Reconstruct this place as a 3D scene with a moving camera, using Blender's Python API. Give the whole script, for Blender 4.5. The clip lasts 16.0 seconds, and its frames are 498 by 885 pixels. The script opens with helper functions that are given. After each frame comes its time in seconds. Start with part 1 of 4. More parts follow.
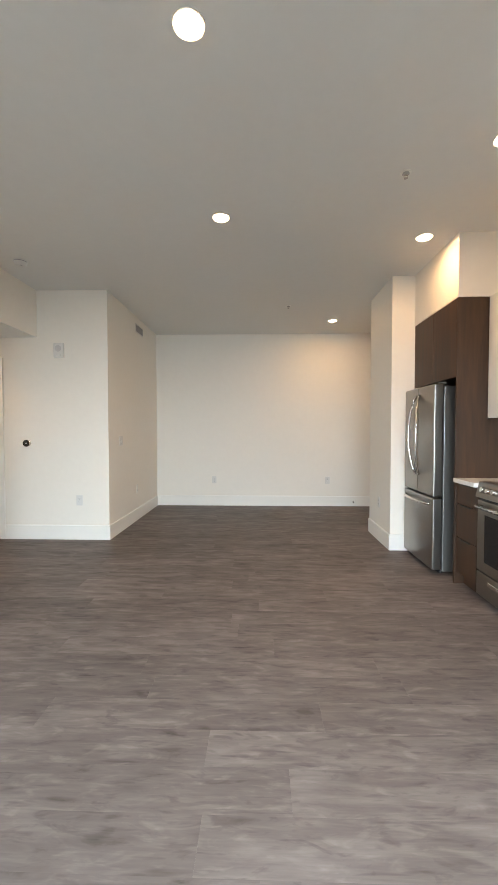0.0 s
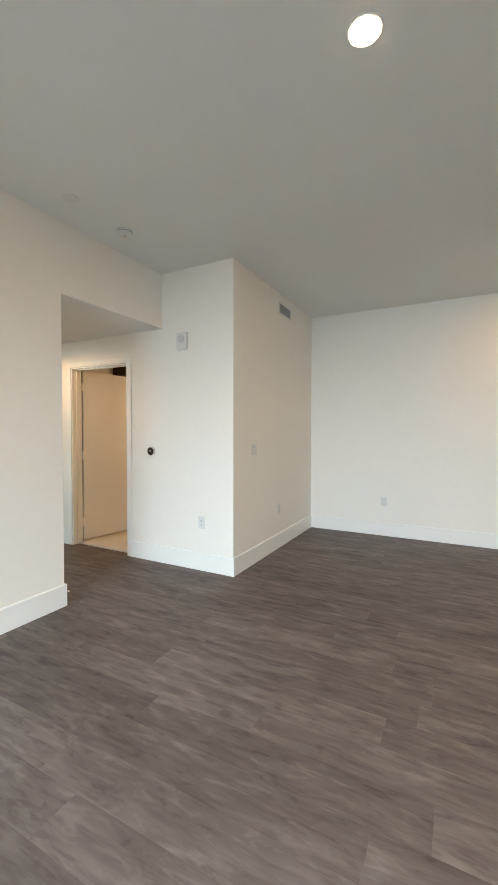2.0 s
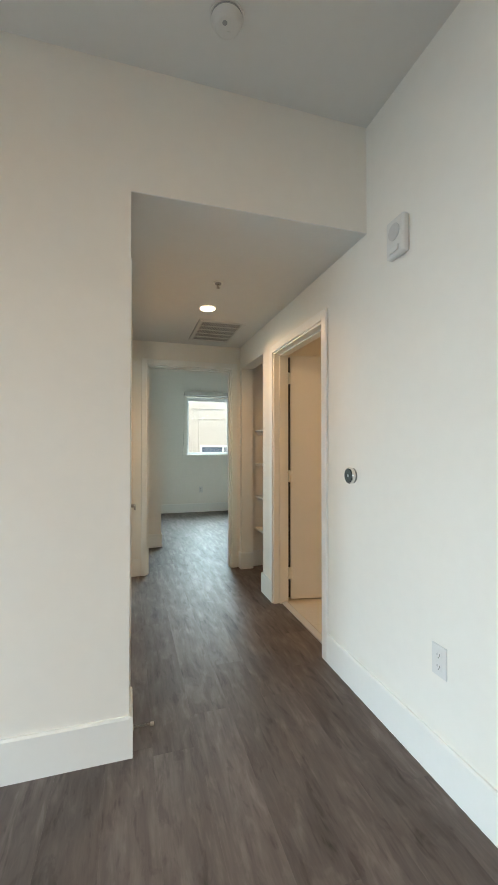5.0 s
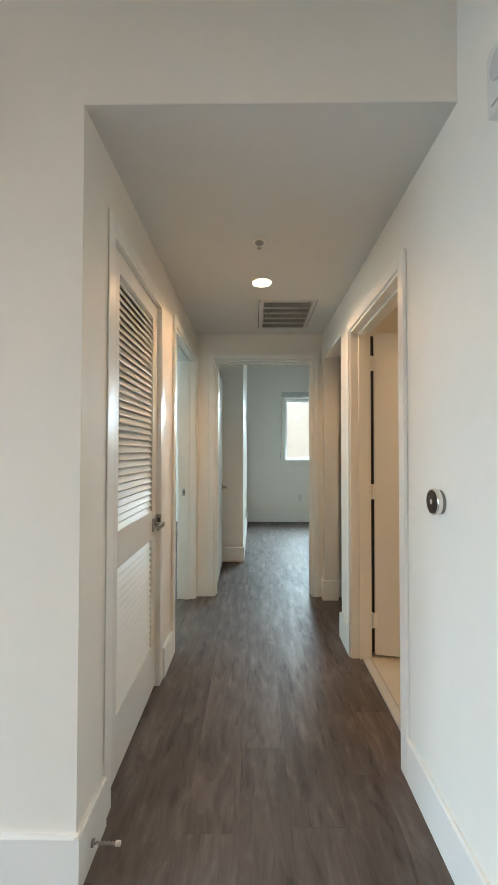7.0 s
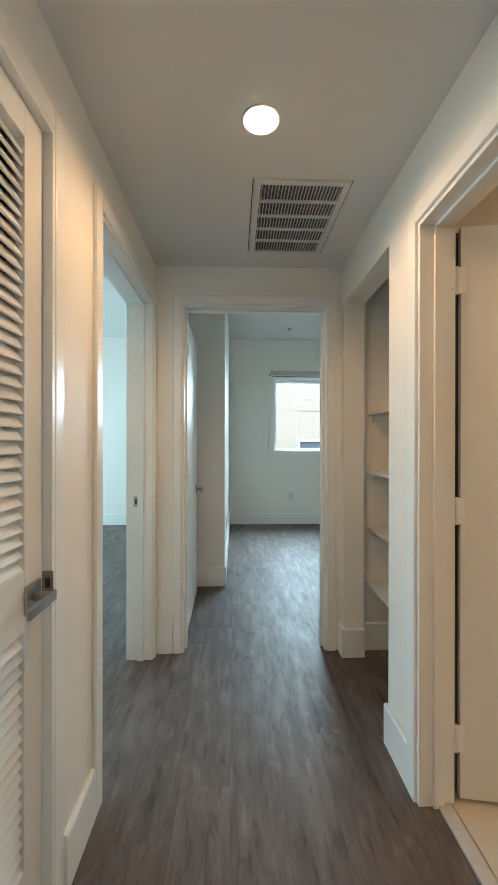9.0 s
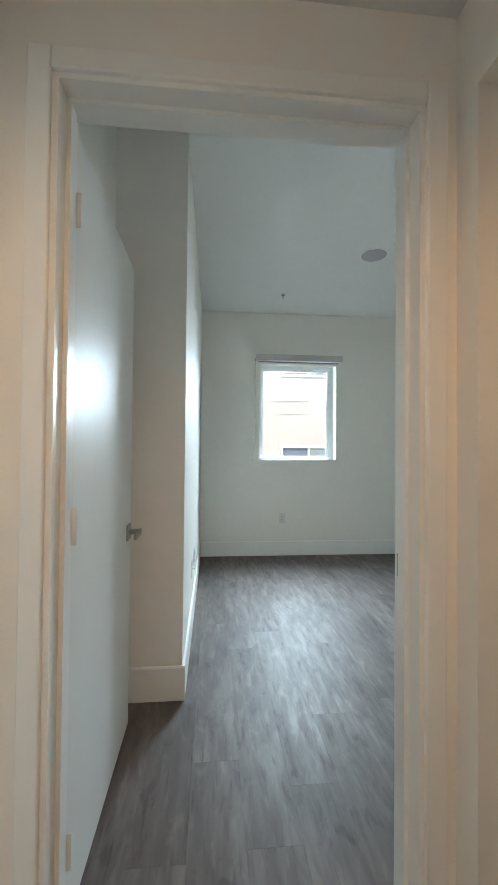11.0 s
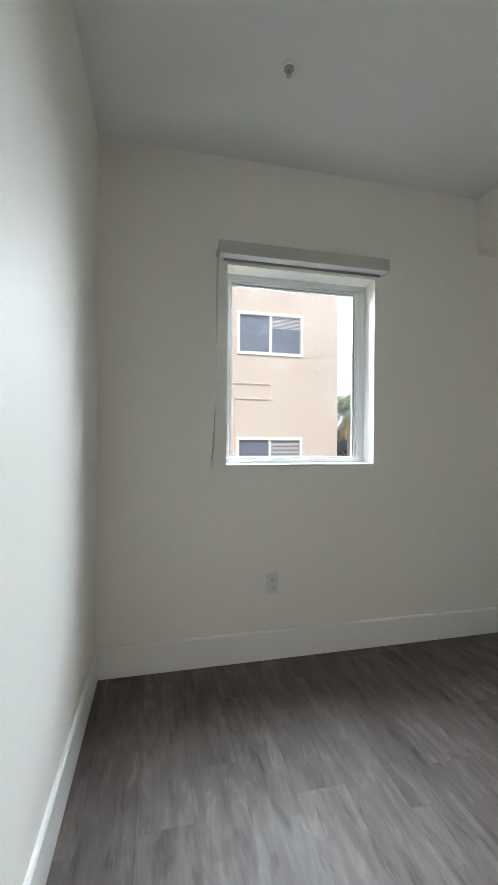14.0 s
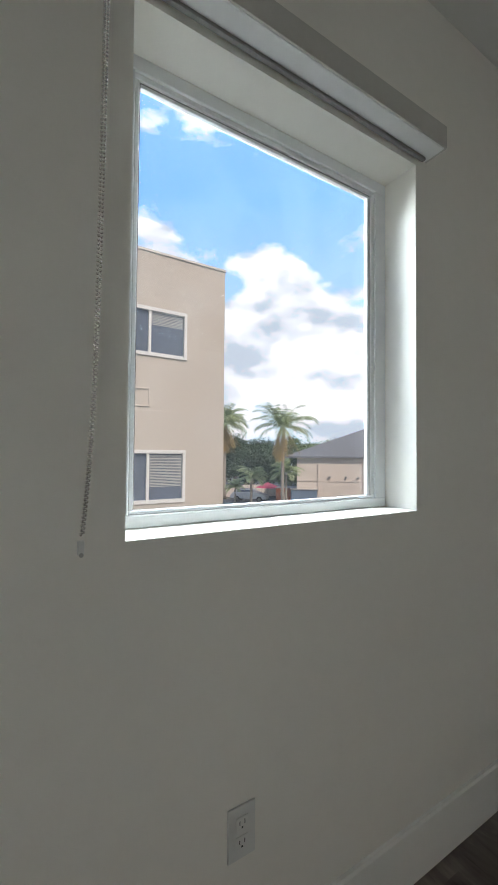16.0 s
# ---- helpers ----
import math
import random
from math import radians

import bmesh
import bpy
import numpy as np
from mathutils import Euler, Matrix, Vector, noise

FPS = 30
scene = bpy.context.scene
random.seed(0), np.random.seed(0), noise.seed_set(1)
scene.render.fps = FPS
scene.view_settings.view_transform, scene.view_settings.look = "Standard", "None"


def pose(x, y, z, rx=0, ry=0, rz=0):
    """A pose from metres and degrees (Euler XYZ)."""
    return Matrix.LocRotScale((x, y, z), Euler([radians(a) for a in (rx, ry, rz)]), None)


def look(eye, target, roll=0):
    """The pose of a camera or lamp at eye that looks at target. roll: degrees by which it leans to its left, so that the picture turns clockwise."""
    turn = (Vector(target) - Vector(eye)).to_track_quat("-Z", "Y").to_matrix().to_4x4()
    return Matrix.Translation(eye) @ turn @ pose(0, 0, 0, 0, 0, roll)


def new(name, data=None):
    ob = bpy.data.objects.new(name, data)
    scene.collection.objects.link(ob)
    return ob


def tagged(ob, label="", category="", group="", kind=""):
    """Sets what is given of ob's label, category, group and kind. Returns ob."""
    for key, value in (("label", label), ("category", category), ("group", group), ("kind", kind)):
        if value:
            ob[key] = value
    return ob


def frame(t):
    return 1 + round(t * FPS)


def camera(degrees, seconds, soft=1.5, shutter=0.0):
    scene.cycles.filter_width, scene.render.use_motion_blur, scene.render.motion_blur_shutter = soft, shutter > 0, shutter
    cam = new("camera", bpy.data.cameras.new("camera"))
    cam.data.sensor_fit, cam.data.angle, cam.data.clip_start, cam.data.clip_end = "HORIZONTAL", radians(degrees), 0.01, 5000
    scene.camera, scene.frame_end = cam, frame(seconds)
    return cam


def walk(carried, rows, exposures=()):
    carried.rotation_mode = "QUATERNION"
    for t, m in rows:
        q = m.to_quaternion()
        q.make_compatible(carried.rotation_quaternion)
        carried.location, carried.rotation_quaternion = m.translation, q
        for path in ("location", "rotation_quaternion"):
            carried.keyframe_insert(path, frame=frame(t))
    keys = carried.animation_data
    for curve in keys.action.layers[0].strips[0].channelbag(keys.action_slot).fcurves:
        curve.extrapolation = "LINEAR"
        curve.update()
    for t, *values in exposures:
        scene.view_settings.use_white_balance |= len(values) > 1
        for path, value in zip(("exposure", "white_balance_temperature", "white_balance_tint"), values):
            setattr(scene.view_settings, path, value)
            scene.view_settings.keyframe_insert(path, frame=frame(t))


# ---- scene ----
PATH = [
    (0, (0.036, 0.120, 1.240), (-0.023, 2.119, 1.179), 0.00),
    (0.5, (0.085, 0.453, 1.250), (-0.159, 2.437, 1.194), 0.00),
    (1, (0.123, 0.794, 1.270), (-0.391, 2.726, 1.223), 0.05),
    (1.5, (0.110, 1.157, 1.287), (-0.649, 3.007, 1.238), 0.10),
    (2, (0.077, 1.511, 1.290), (-0.857, 3.279, 1.235), 0.10),
    (2.5, (-0.022, 1.868, 1.295), (-1.132, 3.531, 1.245), 0.0),
    (3, (-0.102, 2.229, 1.286), (-1.401, 3.75, 1.251), -0.0),
    (3.5, (-0.247, 2.559, 1.279), (-1.722, 3.909, 1.26), -0.1),
    (4, (-0.39, 2.901, 1.26), (-2.029, 4.047, 1.258), -0.1),
    (4.5, (-0.583, 3.188, 1.243), (-2.38, 4.065, 1.256), -0.1),
    (5, (-0.804, 3.43, 1.238), (-2.718, 4.01, 1.265), 0.0),
    (5.2, (-0.898, 3.515, 1.244), (-2.843, 3.98, 1.277), 0.0),
    (7.3, (-1.41, 3.95, 1.255), (-3.409, 3.919, 1.3), 0.1),
    (7.5, (-1.479, 3.937, 1.249), (-3.479, 3.922, 1.284), 0.1),
    (8, (-1.722, 3.89, 1.263), (-3.722, 3.917, 1.271), 0.2),
    (8.5, (-2.065, 3.898, 1.246), (-4.065, 3.95, 1.239), 0.2),
    (9, (-2.441, 3.905, 1.245), (-4.439, 3.978, 1.243), 0.1),
    (9.2, (-2.589, 3.91, 1.249), (-4.588, 3.994, 1.255), 0.1),
    (11.3, (-4.131, 3.968, 1.22), (-6.121, 4.161, 1.256), 0.4),
    (11.5, (-4.293, 3.981, 1.213), (-6.284, 4.171, 1.254), 0.1),
    (12, (-4.69, 4.048, 1.231), (-6.679, 4.259, 1.244), 0.2),
    (12.5, (-5.087, 4.061, 1.227), (-7.071, 4.317, 1.234), 0.2),
    (13, (-5.49, 4.087, 1.235), (-7.464, 4.408, 1.24), 0.3),
    (13.5, (-5.88, 4.095, 1.241), (-7.845, 4.472, 1.237), 0.3),
    (14, (-6.28, 4.134, 1.242), (-8.23, 4.578, 1.234), 0.4),
    (14.5, (-6.643, 4.140, 1.254), (-8.572, 4.666, 1.264), 0.4),
    (15, (-7.025, 4.187, 1.268), (-8.917, 4.835, 1.300), 0.5),
    (15.5, (-7.350, 4.224, 1.278), (-9.177, 5.037, 1.334), 0.4),
    (16, (-7.659, 4.299, 1.285), (-9.367, 5.338, 1.341), 0.5),
]
cam = camera(64.3, 16.0)
walk(cam, [(t, look(eye, target, roll)) for t, eye, target, roll in PATH],
     exposures=[(0, 0.06, 7750, 14), (1.5, 0.16, 7400, 12), (3.0, 0.3, 7150, 9), (5.2, 0.06, 7150, 8), (7.5, 0.14, 6800, 9), (9.2, 0.14, 6450, 6), (11.3, 0.25, 6850, 15), (12.5, 0.15, 7150, 20), (13.5, -0.05, 7350, 22),
                (14, -0.1, 7450, 23), (15, -0.3, 7450, 23), (15.5, -0.45, 7300, 21), (16, -0.72, 7500, 22)])

# ---- world, sun and large lights ----
world = bpy.data.worlds.new("sky")
scene.world = world
world.use_nodes = True
wn = world.node_tree.nodes
sky = wn.new("ShaderNodeTexSky")
sky.sky_type, sky.sun_disc = "NISHITA", False
sky.sun_elevation, sky.sun_rotation = radians(48), radians(88)
wn["Background"].inputs["Strength"].default_value = 0.13
world.node_tree.links.new(sky.outputs[0], wn["Background"].inputs["Color"])


def lamp_object(name, kind, matrix, energy, color, **settings):
    data = bpy.data.lights.new(name, kind)
    data.energy, data.color = energy, color
    for key, value in settings.items():
        if key == "size":
            data.size = value
        elif key == "size_y":
            data.shape, data.size_y = "RECTANGLE", value
        elif key == "disk":
            data.shape, data.size = "DISK", value
        elif key == "angle":
            data.angle = value
        elif key == "spot":
            data.spot_size, data.spot_blend = value, 0.6
        elif key == "spread":
            data.spread = value
        elif key == "radius":
            data.shadow_soft_size = value
    ob = new(name, data)
    ob.matrix_world = matrix
    return ob


SUN_WAY = Vector((math.sin(radians(88)) * math.cos(radians(48)), math.cos(radians(88)) * math.cos(radians(48)), math.sin(radians(48))))
lamp_object("sun", "SUN", look(SUN_WAY * 50, (0, 0, 0)), 4.3, (1.0, 0.95, 0.87), angle=radians(0.5))
DAY = (0.62, 0.85, 1.0)
lamp_object("living_window_light", "AREA", look((-0.2, -1.55, 1.25), (-0.2, 3.0, -3.7)), 330, (0.56, 0.78, 1.0), size=3.2, size_y=2.1, spread=radians(128))
lamp_object("bedroom_window_light", "AREA", look((-9.3, 5.08, 2.34), (-7.8, 4.98, 1.42)), 252, DAY, size=1.5, size_y=1.1, spread=radians(145))
lamp_object("side_room_window_light", "AREA", look((-6.6, -0.56, 1.45), (-6.6, 3, 0.6)), 105, (0.55, 0.83, 1.0), size=2.2, size_y=1.5, spread=radians(160))

# ---- materials ----


def material(name, color, rough=0.5, metal=0.0, vary=0.06, scale=3.0, bump=0.0, bump_scale=200.0, spec=0.5, coat=0.0):
    """Principled surface with broad and fine tone variation and a fine relief."""
    m = bpy.data.materials.new(name)
    m.use_nodes = True
    n, ln = m.node_tree.nodes, m.node_tree.links
    b = n["Principled BSDF"]
    b.inputs["Roughness"].default_value, b.inputs["Metallic"].default_value = rough, metal
    b.inputs["Specular IOR Level"].default_value = spec
    b.inputs["Coat Weight"].default_value = coat
    tc = n.new("ShaderNodeTexCoord")
    broad, fine, mix = n.new("ShaderNodeTexNoise"), n.new("ShaderNodeTexNoise"), n.new("ShaderNodeMath")
    broad.inputs["Scale"].default_value, fine.inputs["Scale"].default_value = scale, scale * 14
    mix.operation = "ADD"
    ramp = n.new("ShaderNodeMapRange")
    ramp.inputs["From Min"].default_value, ramp.inputs["From Max"].default_value = 0.6, 1.4
    ramp.inputs["To Min"].default_value, ramp.inputs["To Max"].default_value = 1 - vary, 1 + vary
    scaled = n.new("ShaderNodeVectorMath")
    scaled.operation = "SCALE"
    scaled.inputs[0].default_value = color[:3]
    for a in (broad, fine):
        ln.new(tc.outputs["Object"], a.inputs["Vector"])
    ln.new(broad.outputs["Fac"], mix.inputs[0])
    ln.new(fine.outputs["Fac"], mix.inputs[1])
    ln.new(mix.outputs[0], ramp.inputs["Value"])
    ln.new(ramp.outputs[0], scaled.inputs["Scale"])
    ln.new(scaled.outputs[0], b.inputs["Base Color"])
    if bump:
        relief, bn = n.new("ShaderNodeTexNoise"), n.new("ShaderNodeBump")
        relief.inputs["Scale"].default_value = bump_scale
        relief.inputs["Detail"].default_value = 3
        bn.inputs["Strength"].default_value, bn.inputs["Distance"].default_value = bump, 0.002
        ln.new(tc.outputs["Object"], relief.inputs["Vector"])
        ln.new(relief.outputs["Fac"], bn.inputs["Height"])
        ln.new(bn.outputs[0], b.inputs["Normal"])
    return m


def wood_material(name, dark, light, stretch, rough, per_piece=0.0, streak=0.5, bump=0.1, coords="Object"):
    """Wood or printed plank: streaks drawn out along one axis, broad blotches, a tone for each piece."""
    m = bpy.data.materials.new(name)
    m.use_nodes = True
    n, ln = m.node_tree.nodes, m.node_tree.links
    b = n["Principled BSDF"]
    tc, mp, info = n.new("ShaderNodeTexCoord"), n.new("ShaderNodeMapping"), n.new("ShaderNodeObjectInfo")
    mp.inputs["Scale"].default_value = stretch
    shift = n.new("ShaderNodeVectorMath")
    shift.operation = "SCALE"
    shift.inputs[0].default_value = (37.0, 91.0, 13.0)
    ln.new(info.outputs["Random"], shift.inputs["Scale"])
    add = n.new("ShaderNodeVectorMath")
    ln.new(tc.outputs[coords], add.inputs[0])
    ln.new(shift.outputs[0], add.inputs[1])
    ln.new(add.outputs[0], mp.inputs["Vector"])
    grain, blotch = n.new("ShaderNodeTexNoise"), n.new("ShaderNodeTexNoise")
    grain.inputs["Scale"].default_value, grain.inputs["Detail"].default_value, grain.inputs["Roughness"].default_value = 6.0, 7.0, 0.62
    grain.inputs["Distortion"].default_value = 0.35
    blotch.inputs["Scale"].default_value, blotch.inputs["Detail"].default_value = 1.7, 2.0
    ln.new(mp.outputs[0], grain.inputs["Vector"])
    ln.new(mp.outputs[0], blotch.inputs["Vector"])
    mix = n.new("ShaderNodeMix")
    mix.data_type = "FLOAT"
    mix.inputs[0].default_value = streak
    ln.new(blotch.outputs["Fac"], mix.inputs[2])
    ln.new(grain.outputs["Fac"], mix.inputs[3])
    tone = n.new("ShaderNodeMath")
    tone.operation = "MULTIPLY_ADD"
    tone.inputs[1].default_value, tone.inputs[2].default_value = per_piece, -per_piece / 2
    ln.new(info.outputs["Random"], tone.inputs[0])
    total = n.new("ShaderNodeMath")
    ln.new(mix.outputs[0], total.inputs[0])
    ln.new(tone.outputs[0], total.inputs[1])
    ramp = n.new("ShaderNodeValToRGB")
    ramp.color_ramp.elements[0].position, ramp.color_ramp.elements[0].color = 0.32, (*dark, 1)
    ramp.color_ramp.elements[1].position, ramp.color_ramp.elements[1].color = 0.68, (*light, 1)
    ln.new(total.outputs[0], ramp.inputs[0])
    ln.new(ramp.outputs[0], b.inputs["Base Color"])
    gloss = n.new("ShaderNodeMapRange")
    gloss.inputs["To Min"].default_value, gloss.inputs["To Max"].default_value = rough - 0.07, rough + 0.09
    ln.new(grain.outputs["Fac"], gloss.inputs["Value"])
    ln.new(gloss.outputs[0], b.inputs["Roughness"])
    bn = n.new("ShaderNodeBump")
    bn.inputs["Strength"].default_value, bn.inputs["Distance"].default_value = bump, 0.002
    ln.new(grain.outputs["Fac"], bn.inputs["Height"])
    ln.new(bn.outputs[0], b.inputs["Normal"])
    return m


def plank_material(name, island=False):
    """Printed vinyl plank: fine grain, drawn-out light and dark streaks, broad clouding and a few knots, shifted for each plank."""
    m = bpy.data.materials.new(name)
    m.use_nodes = True
    n, ln = m.node_tree.nodes, m.node_tree.links
    b = n["Principled BSDF"]
    tc = n.new("ShaderNodeTexCoord")
    if island:
        chance = n.new("ShaderNodeNewGeometry").outputs["Random Per Island"]
    else:
        chance = n.new("ShaderNodeObjectInfo").outputs["Random"]
    shift, add = n.new("ShaderNodeVectorMath"), n.new("ShaderNodeVectorMath")
    shift.operation = "SCALE"
    shift.inputs[0].default_value = (37.0, 91.0, 13.0)
    ln.new(chance, shift.inputs["Scale"])
    ln.new(tc.outputs["Object"], add.inputs[0])
    ln.new(shift.outputs[0], add.inputs[1])

    def layer(stretch, detail, rough, warp):
        mp, nz = n.new("ShaderNodeMapping"), n.new("ShaderNodeTexNoise")
        mp.inputs["Scale"].default_value = stretch
        nz.inputs["Scale"].default_value, nz.inputs["Detail"].default_value = 1.0, detail
        nz.inputs["Roughness"].default_value, nz.inputs["Distortion"].default_value = rough, warp
        ln.new(add.outputs[0], mp.inputs["Vector"])
        ln.new(mp.outputs[0], nz.inputs["Vector"])
        return nz.outputs["Fac"]

    def ranged(value, a, b2, lo, hi):
        r = n.new("ShaderNodeMapRange")
        r.inputs["From Min"].default_value, r.inputs["From Max"].default_value = a, b2
        r.inputs["To Min"].default_value, r.inputs["To Max"].default_value = lo, hi
        ln.new(value, r.inputs["Value"])
        return r.outputs[0]

    def plus(p, q):
        a = n.new("ShaderNodeMath")
        ln.new(p, a.inputs[0])
        ln.new(q, a.inputs[1])
        return a.outputs[0]

    fine = layer((7.0, 150.0, 1.0), 3.0, 0.6, 0.0)
    streak = layer((4.6, 24.0, 1.0), 4.0, 0.55, 0.4)
    mark = layer((5.0, 36.0, 1.0), 2.0, 0.5, 0.3)
    patch = layer((6.0, 19.0, 1.0), 4.0, 0.58, 0.6)
    cloud = layer((1.3, 4.0, 1.0), 2.0, 0.5, 0.0)
    total = plus(ranged(fine, 0.3, 0.7, -0.03, 0.03), ranged(streak, 0.3, 0.7, -0.11, 0.11))
    total = plus(total, ranged(patch, 0.54, 0.68, 0.0, 0.15))
    total = plus(total, ranged(patch, 0.33, 0.43, -0.16, 0.0))
    total = plus(total, ranged(mark, 0.62, 0.74, 0.0, -0.17))
    total = plus(total, ranged(cloud, 0.3, 0.7, 0.40, 0.60))
    total = plus(total, ranged(chance, 0.0, 1.0, -0.06, 0.06))
    ramp = n.new("ShaderNodeValToRGB")
    ramp.color_ramp.elements[0].position, ramp.color_ramp.elements[0].color = 0.1, (0.050, 0.041, 0.037, 1)
    ramp.color_ramp.elements[1].position, ramp.color_ramp.elements[1].color = 0.9, (0.250, 0.214, 0.200, 1)
    mid = ramp.color_ramp.elements.new(0.5)
    mid.color = (0.135, 0.111, 0.102, 1)
    ln.new(total, ramp.inputs[0])
    ln.new(ramp.outputs[0], b.inputs["Base Color"])
    ln.new(ranged(streak, 0.3, 0.7, 0.56, 0.43), b.inputs["Roughness"])
    bn = n.new("ShaderNodeBump")
    b.inputs["Specular IOR Level"].default_value = 0.2
    bn.inputs["Strength"].default_value, bn.inputs["Distance"].default_value = 0.10, 0.0015
    ln.new(plus(fine, streak), bn.inputs["Height"])
    ln.new(bn.outputs[0], b.inputs["Normal"])
    return m


def glow_material(name, color, strength):
    m = bpy.data.materials.new(name)
    m.use_nodes = True
    b = m.node_tree.nodes["Principled BSDF"]
    b.inputs["Base Color"].default_value = (0.9, 0.9, 0.88, 1)
    b.inputs["Emission Color"].default_value, b.inputs["Emission Strength"].default_value = (*color, 1), strength
    return m


def glass_material(name, rough=0.0):
    m = bpy.data.materials.new(name)
    m.use_nodes = True
    n, ln = m.node_tree.nodes, m.node_tree.links
    n.remove(n["Principled BSDF"])
    clear, gloss, mix = n.new("ShaderNodeBsdfTransparent"), n.new("ShaderNodeBsdfGlossy"), n.new("ShaderNodeMixShader")
    clear.inputs["Color"].default_value = (0.95, 0.97, 0.96, 1)
    gloss.inputs["Roughness"].default_value = rough
    mix.inputs[0].default_value = 0.045
    ln.new(clear.outputs[0], mix.inputs[1])
    ln.new(gloss.outputs[0], mix.inputs[2])
    # translucent dusty film lays veiling glare over the view through the glass
    dusty_veil, film_mix = n.new("ShaderNodeBsdfTranslucent"), n.new("ShaderNodeMixShader")
    dusty_veil.inputs["Color"].default_value = (0.85, 0.88, 0.92, 1)
    specks = n.new("ShaderNodeTexNoise")
    specks.inputs["Scale"].default_value, specks.inputs["Detail"].default_value = 9.0, 6.0
    amount = n.new("ShaderNodeMapRange")
    amount.inputs["From Min"].default_value, amount.inputs["From Max"].default_value = 0.35, 0.75
    amount.inputs["To Min"].default_value, amount.inputs["To Max"].default_value = 0.003, 0.008
    tc = n.new("ShaderNodeTexCoord")
    ln.new(tc.outputs["Object"], specks.inputs["Vector"])
    ln.new(specks.outputs["Fac"], amount.inputs["Value"])
    ln.new(amount.outputs[0], film_mix.inputs[0])
    ln.new(mix.outputs[0], film_mix.inputs[1])
    ln.new(dusty_veil.outputs[0], film_mix.inputs[2])
    ln.new(film_mix.outputs[0], n["Material Output"].inputs["Surface"])
    return m


WALL = material("wall_paint", (0.86, 0.825, 0.76), rough=0.6, vary=0.015, scale=1.2, bump=0.12, bump_scale=130, spec=0.35)
CEIL = material("ceiling_paint", (0.77, 0.77, 0.745), rough=0.75, vary=0.015, scale=1.2, bump=0.15, bump_scale=90, spec=0.3)
TRIM = material("trim_enamel", (0.86, 0.85, 0.81), rough=0.3, vary=0.012, scale=2.0, bump=0.03, bump_scale=60)
DOOR = material("door_enamel", (0.80, 0.79, 0.75), rough=0.45, vary=0.012, scale=2.0, bump=0.05, bump_scale=70)
SHELF = material("melamine_white", (0.8, 0.79, 0.76), rough=0.4, vary=0.02)
PLASTIC = material("white_plastic", (0.72, 0.71, 0.68), rough=0.35, vary=0.02, scale=9)
SLOT = material("dark_slot", (0.03, 0.03, 0.03), rough=0.6, vary=0.1)
PALEGREY = material("pale_grey_plastic", (0.58, 0.57, 0.56), rough=0.5, vary=0.04)
GREYPLASTIC = material("grey_plastic", (0.36, 0.36, 0.36), rough=0.5, vary=0.04)
VENT = material("vent_enamel", (0.72, 0.71, 0.68), rough=0.45, vary=0.03)
# dark colour of the vent insides, also used as the closet's shade
DARKSHEET = material("dark_sheet", (0.10, 0.10, 0.10), rough=0.9, vary=0.2, scale=20)
STEEL = material("brushed_steel", (0.31, 0.285, 0.26), rough=0.33, metal=1.0, vary=0.06, scale=4, bump=0.04, bump_scale=240)
STEELSIDE = material("steel_side_grey", (0.23, 0.225, 0.215), rough=0.42, metal=0.8, vary=0.05)
CHROME = material("bright_steel", (0.72, 0.7, 0.67), rough=0.2, metal=1.0, vary=0.03)
NICKEL = material("satin_nickel", (0.42, 0.40, 0.37), rough=0.32, metal=1.0, vary=0.05, scale=30)
BLACKGLASS = material("black_glass", (0.012, 0.012, 0.013), rough=0.06, vary=0.05)
QUARTZ = material("white_quartz", (0.78, 0.77, 0.75), rough=0.25, vary=0.05, scale=30)
WALNUT = wood_material("walnut_laminate", (0.022, 0.010, 0.005), (0.078, 0.035, 0.016), (5.0, 5.0, 0.45), 0.52, 0.06, 0.55)
TILE = material("bath_tile", (0.62, 0.57, 0.50), rough=0.35, vary=0.05, scale=4)
GROUT = material("grout", (0.42, 0.38, 0.32), rough=0.85, vary=0.08, scale=20)
PLANK = plank_material("vinyl_plank")
PLANKREST = plank_material("vinyl_plank_joined", island=True)
UNDER = material("floor_joint", (0.10, 0.083, 0.076), rough=0.8, vary=0.1)
VINYL = material("window_vinyl", (0.84, 0.85, 0.85), rough=0.35, vary=0.01)
SHADE = material("shade_aluminium", (0.80, 0.80, 0.79), rough=0.4, metal=0.0, vary=0.03)
# cassette's room side: its lack of window light is put into the colour
DIMFASCIA = material("dim_side_fascia", (0.56, 0.535, 0.49), rough=0.6, vary=0.03)
FABRIC = material("shade_fabric", (0.22, 0.21, 0.20), rough=0.9, vary=0.1, scale=60)
GLASS = glass_material("window_glass")
STUCCO = material("peach_stucco", (0.60, 0.55, 0.495), rough=0.95, vary=0.06, scale=0.7, bump=0.5, bump_scale=60)
DARKPANE = material("dark_pane", (0.12, 0.155, 0.22), rough=0.08, vary=0.25, scale=1.5)
BLINDS = material("blinds_grey", (0.55, 0.56, 0.55), rough=0.7, vary=0.05)
ROOFING = material("grey_shingle", (0.20, 0.215, 0.245), rough=0.9, vary=0.15, scale=2, bump=0.4, bump_scale=20)
PALEWALL = material("pale_stucco", (0.76, 0.68, 0.62), rough=0.95, vary=0.05, scale=0.5)
ASPHALT = material("asphalt", (0.16, 0.16, 0.155), rough=0.95, vary=0.15, scale=0.2)
LEAF = material("palm_leaf", (0.38, 0.48, 0.25), rough=0.7, vary=0.35, scale=1.2)
DRYLEAF = material("dry_palm_leaf", (0.50, 0.33, 0.12), rough=0.7, vary=0.2, scale=1.5)
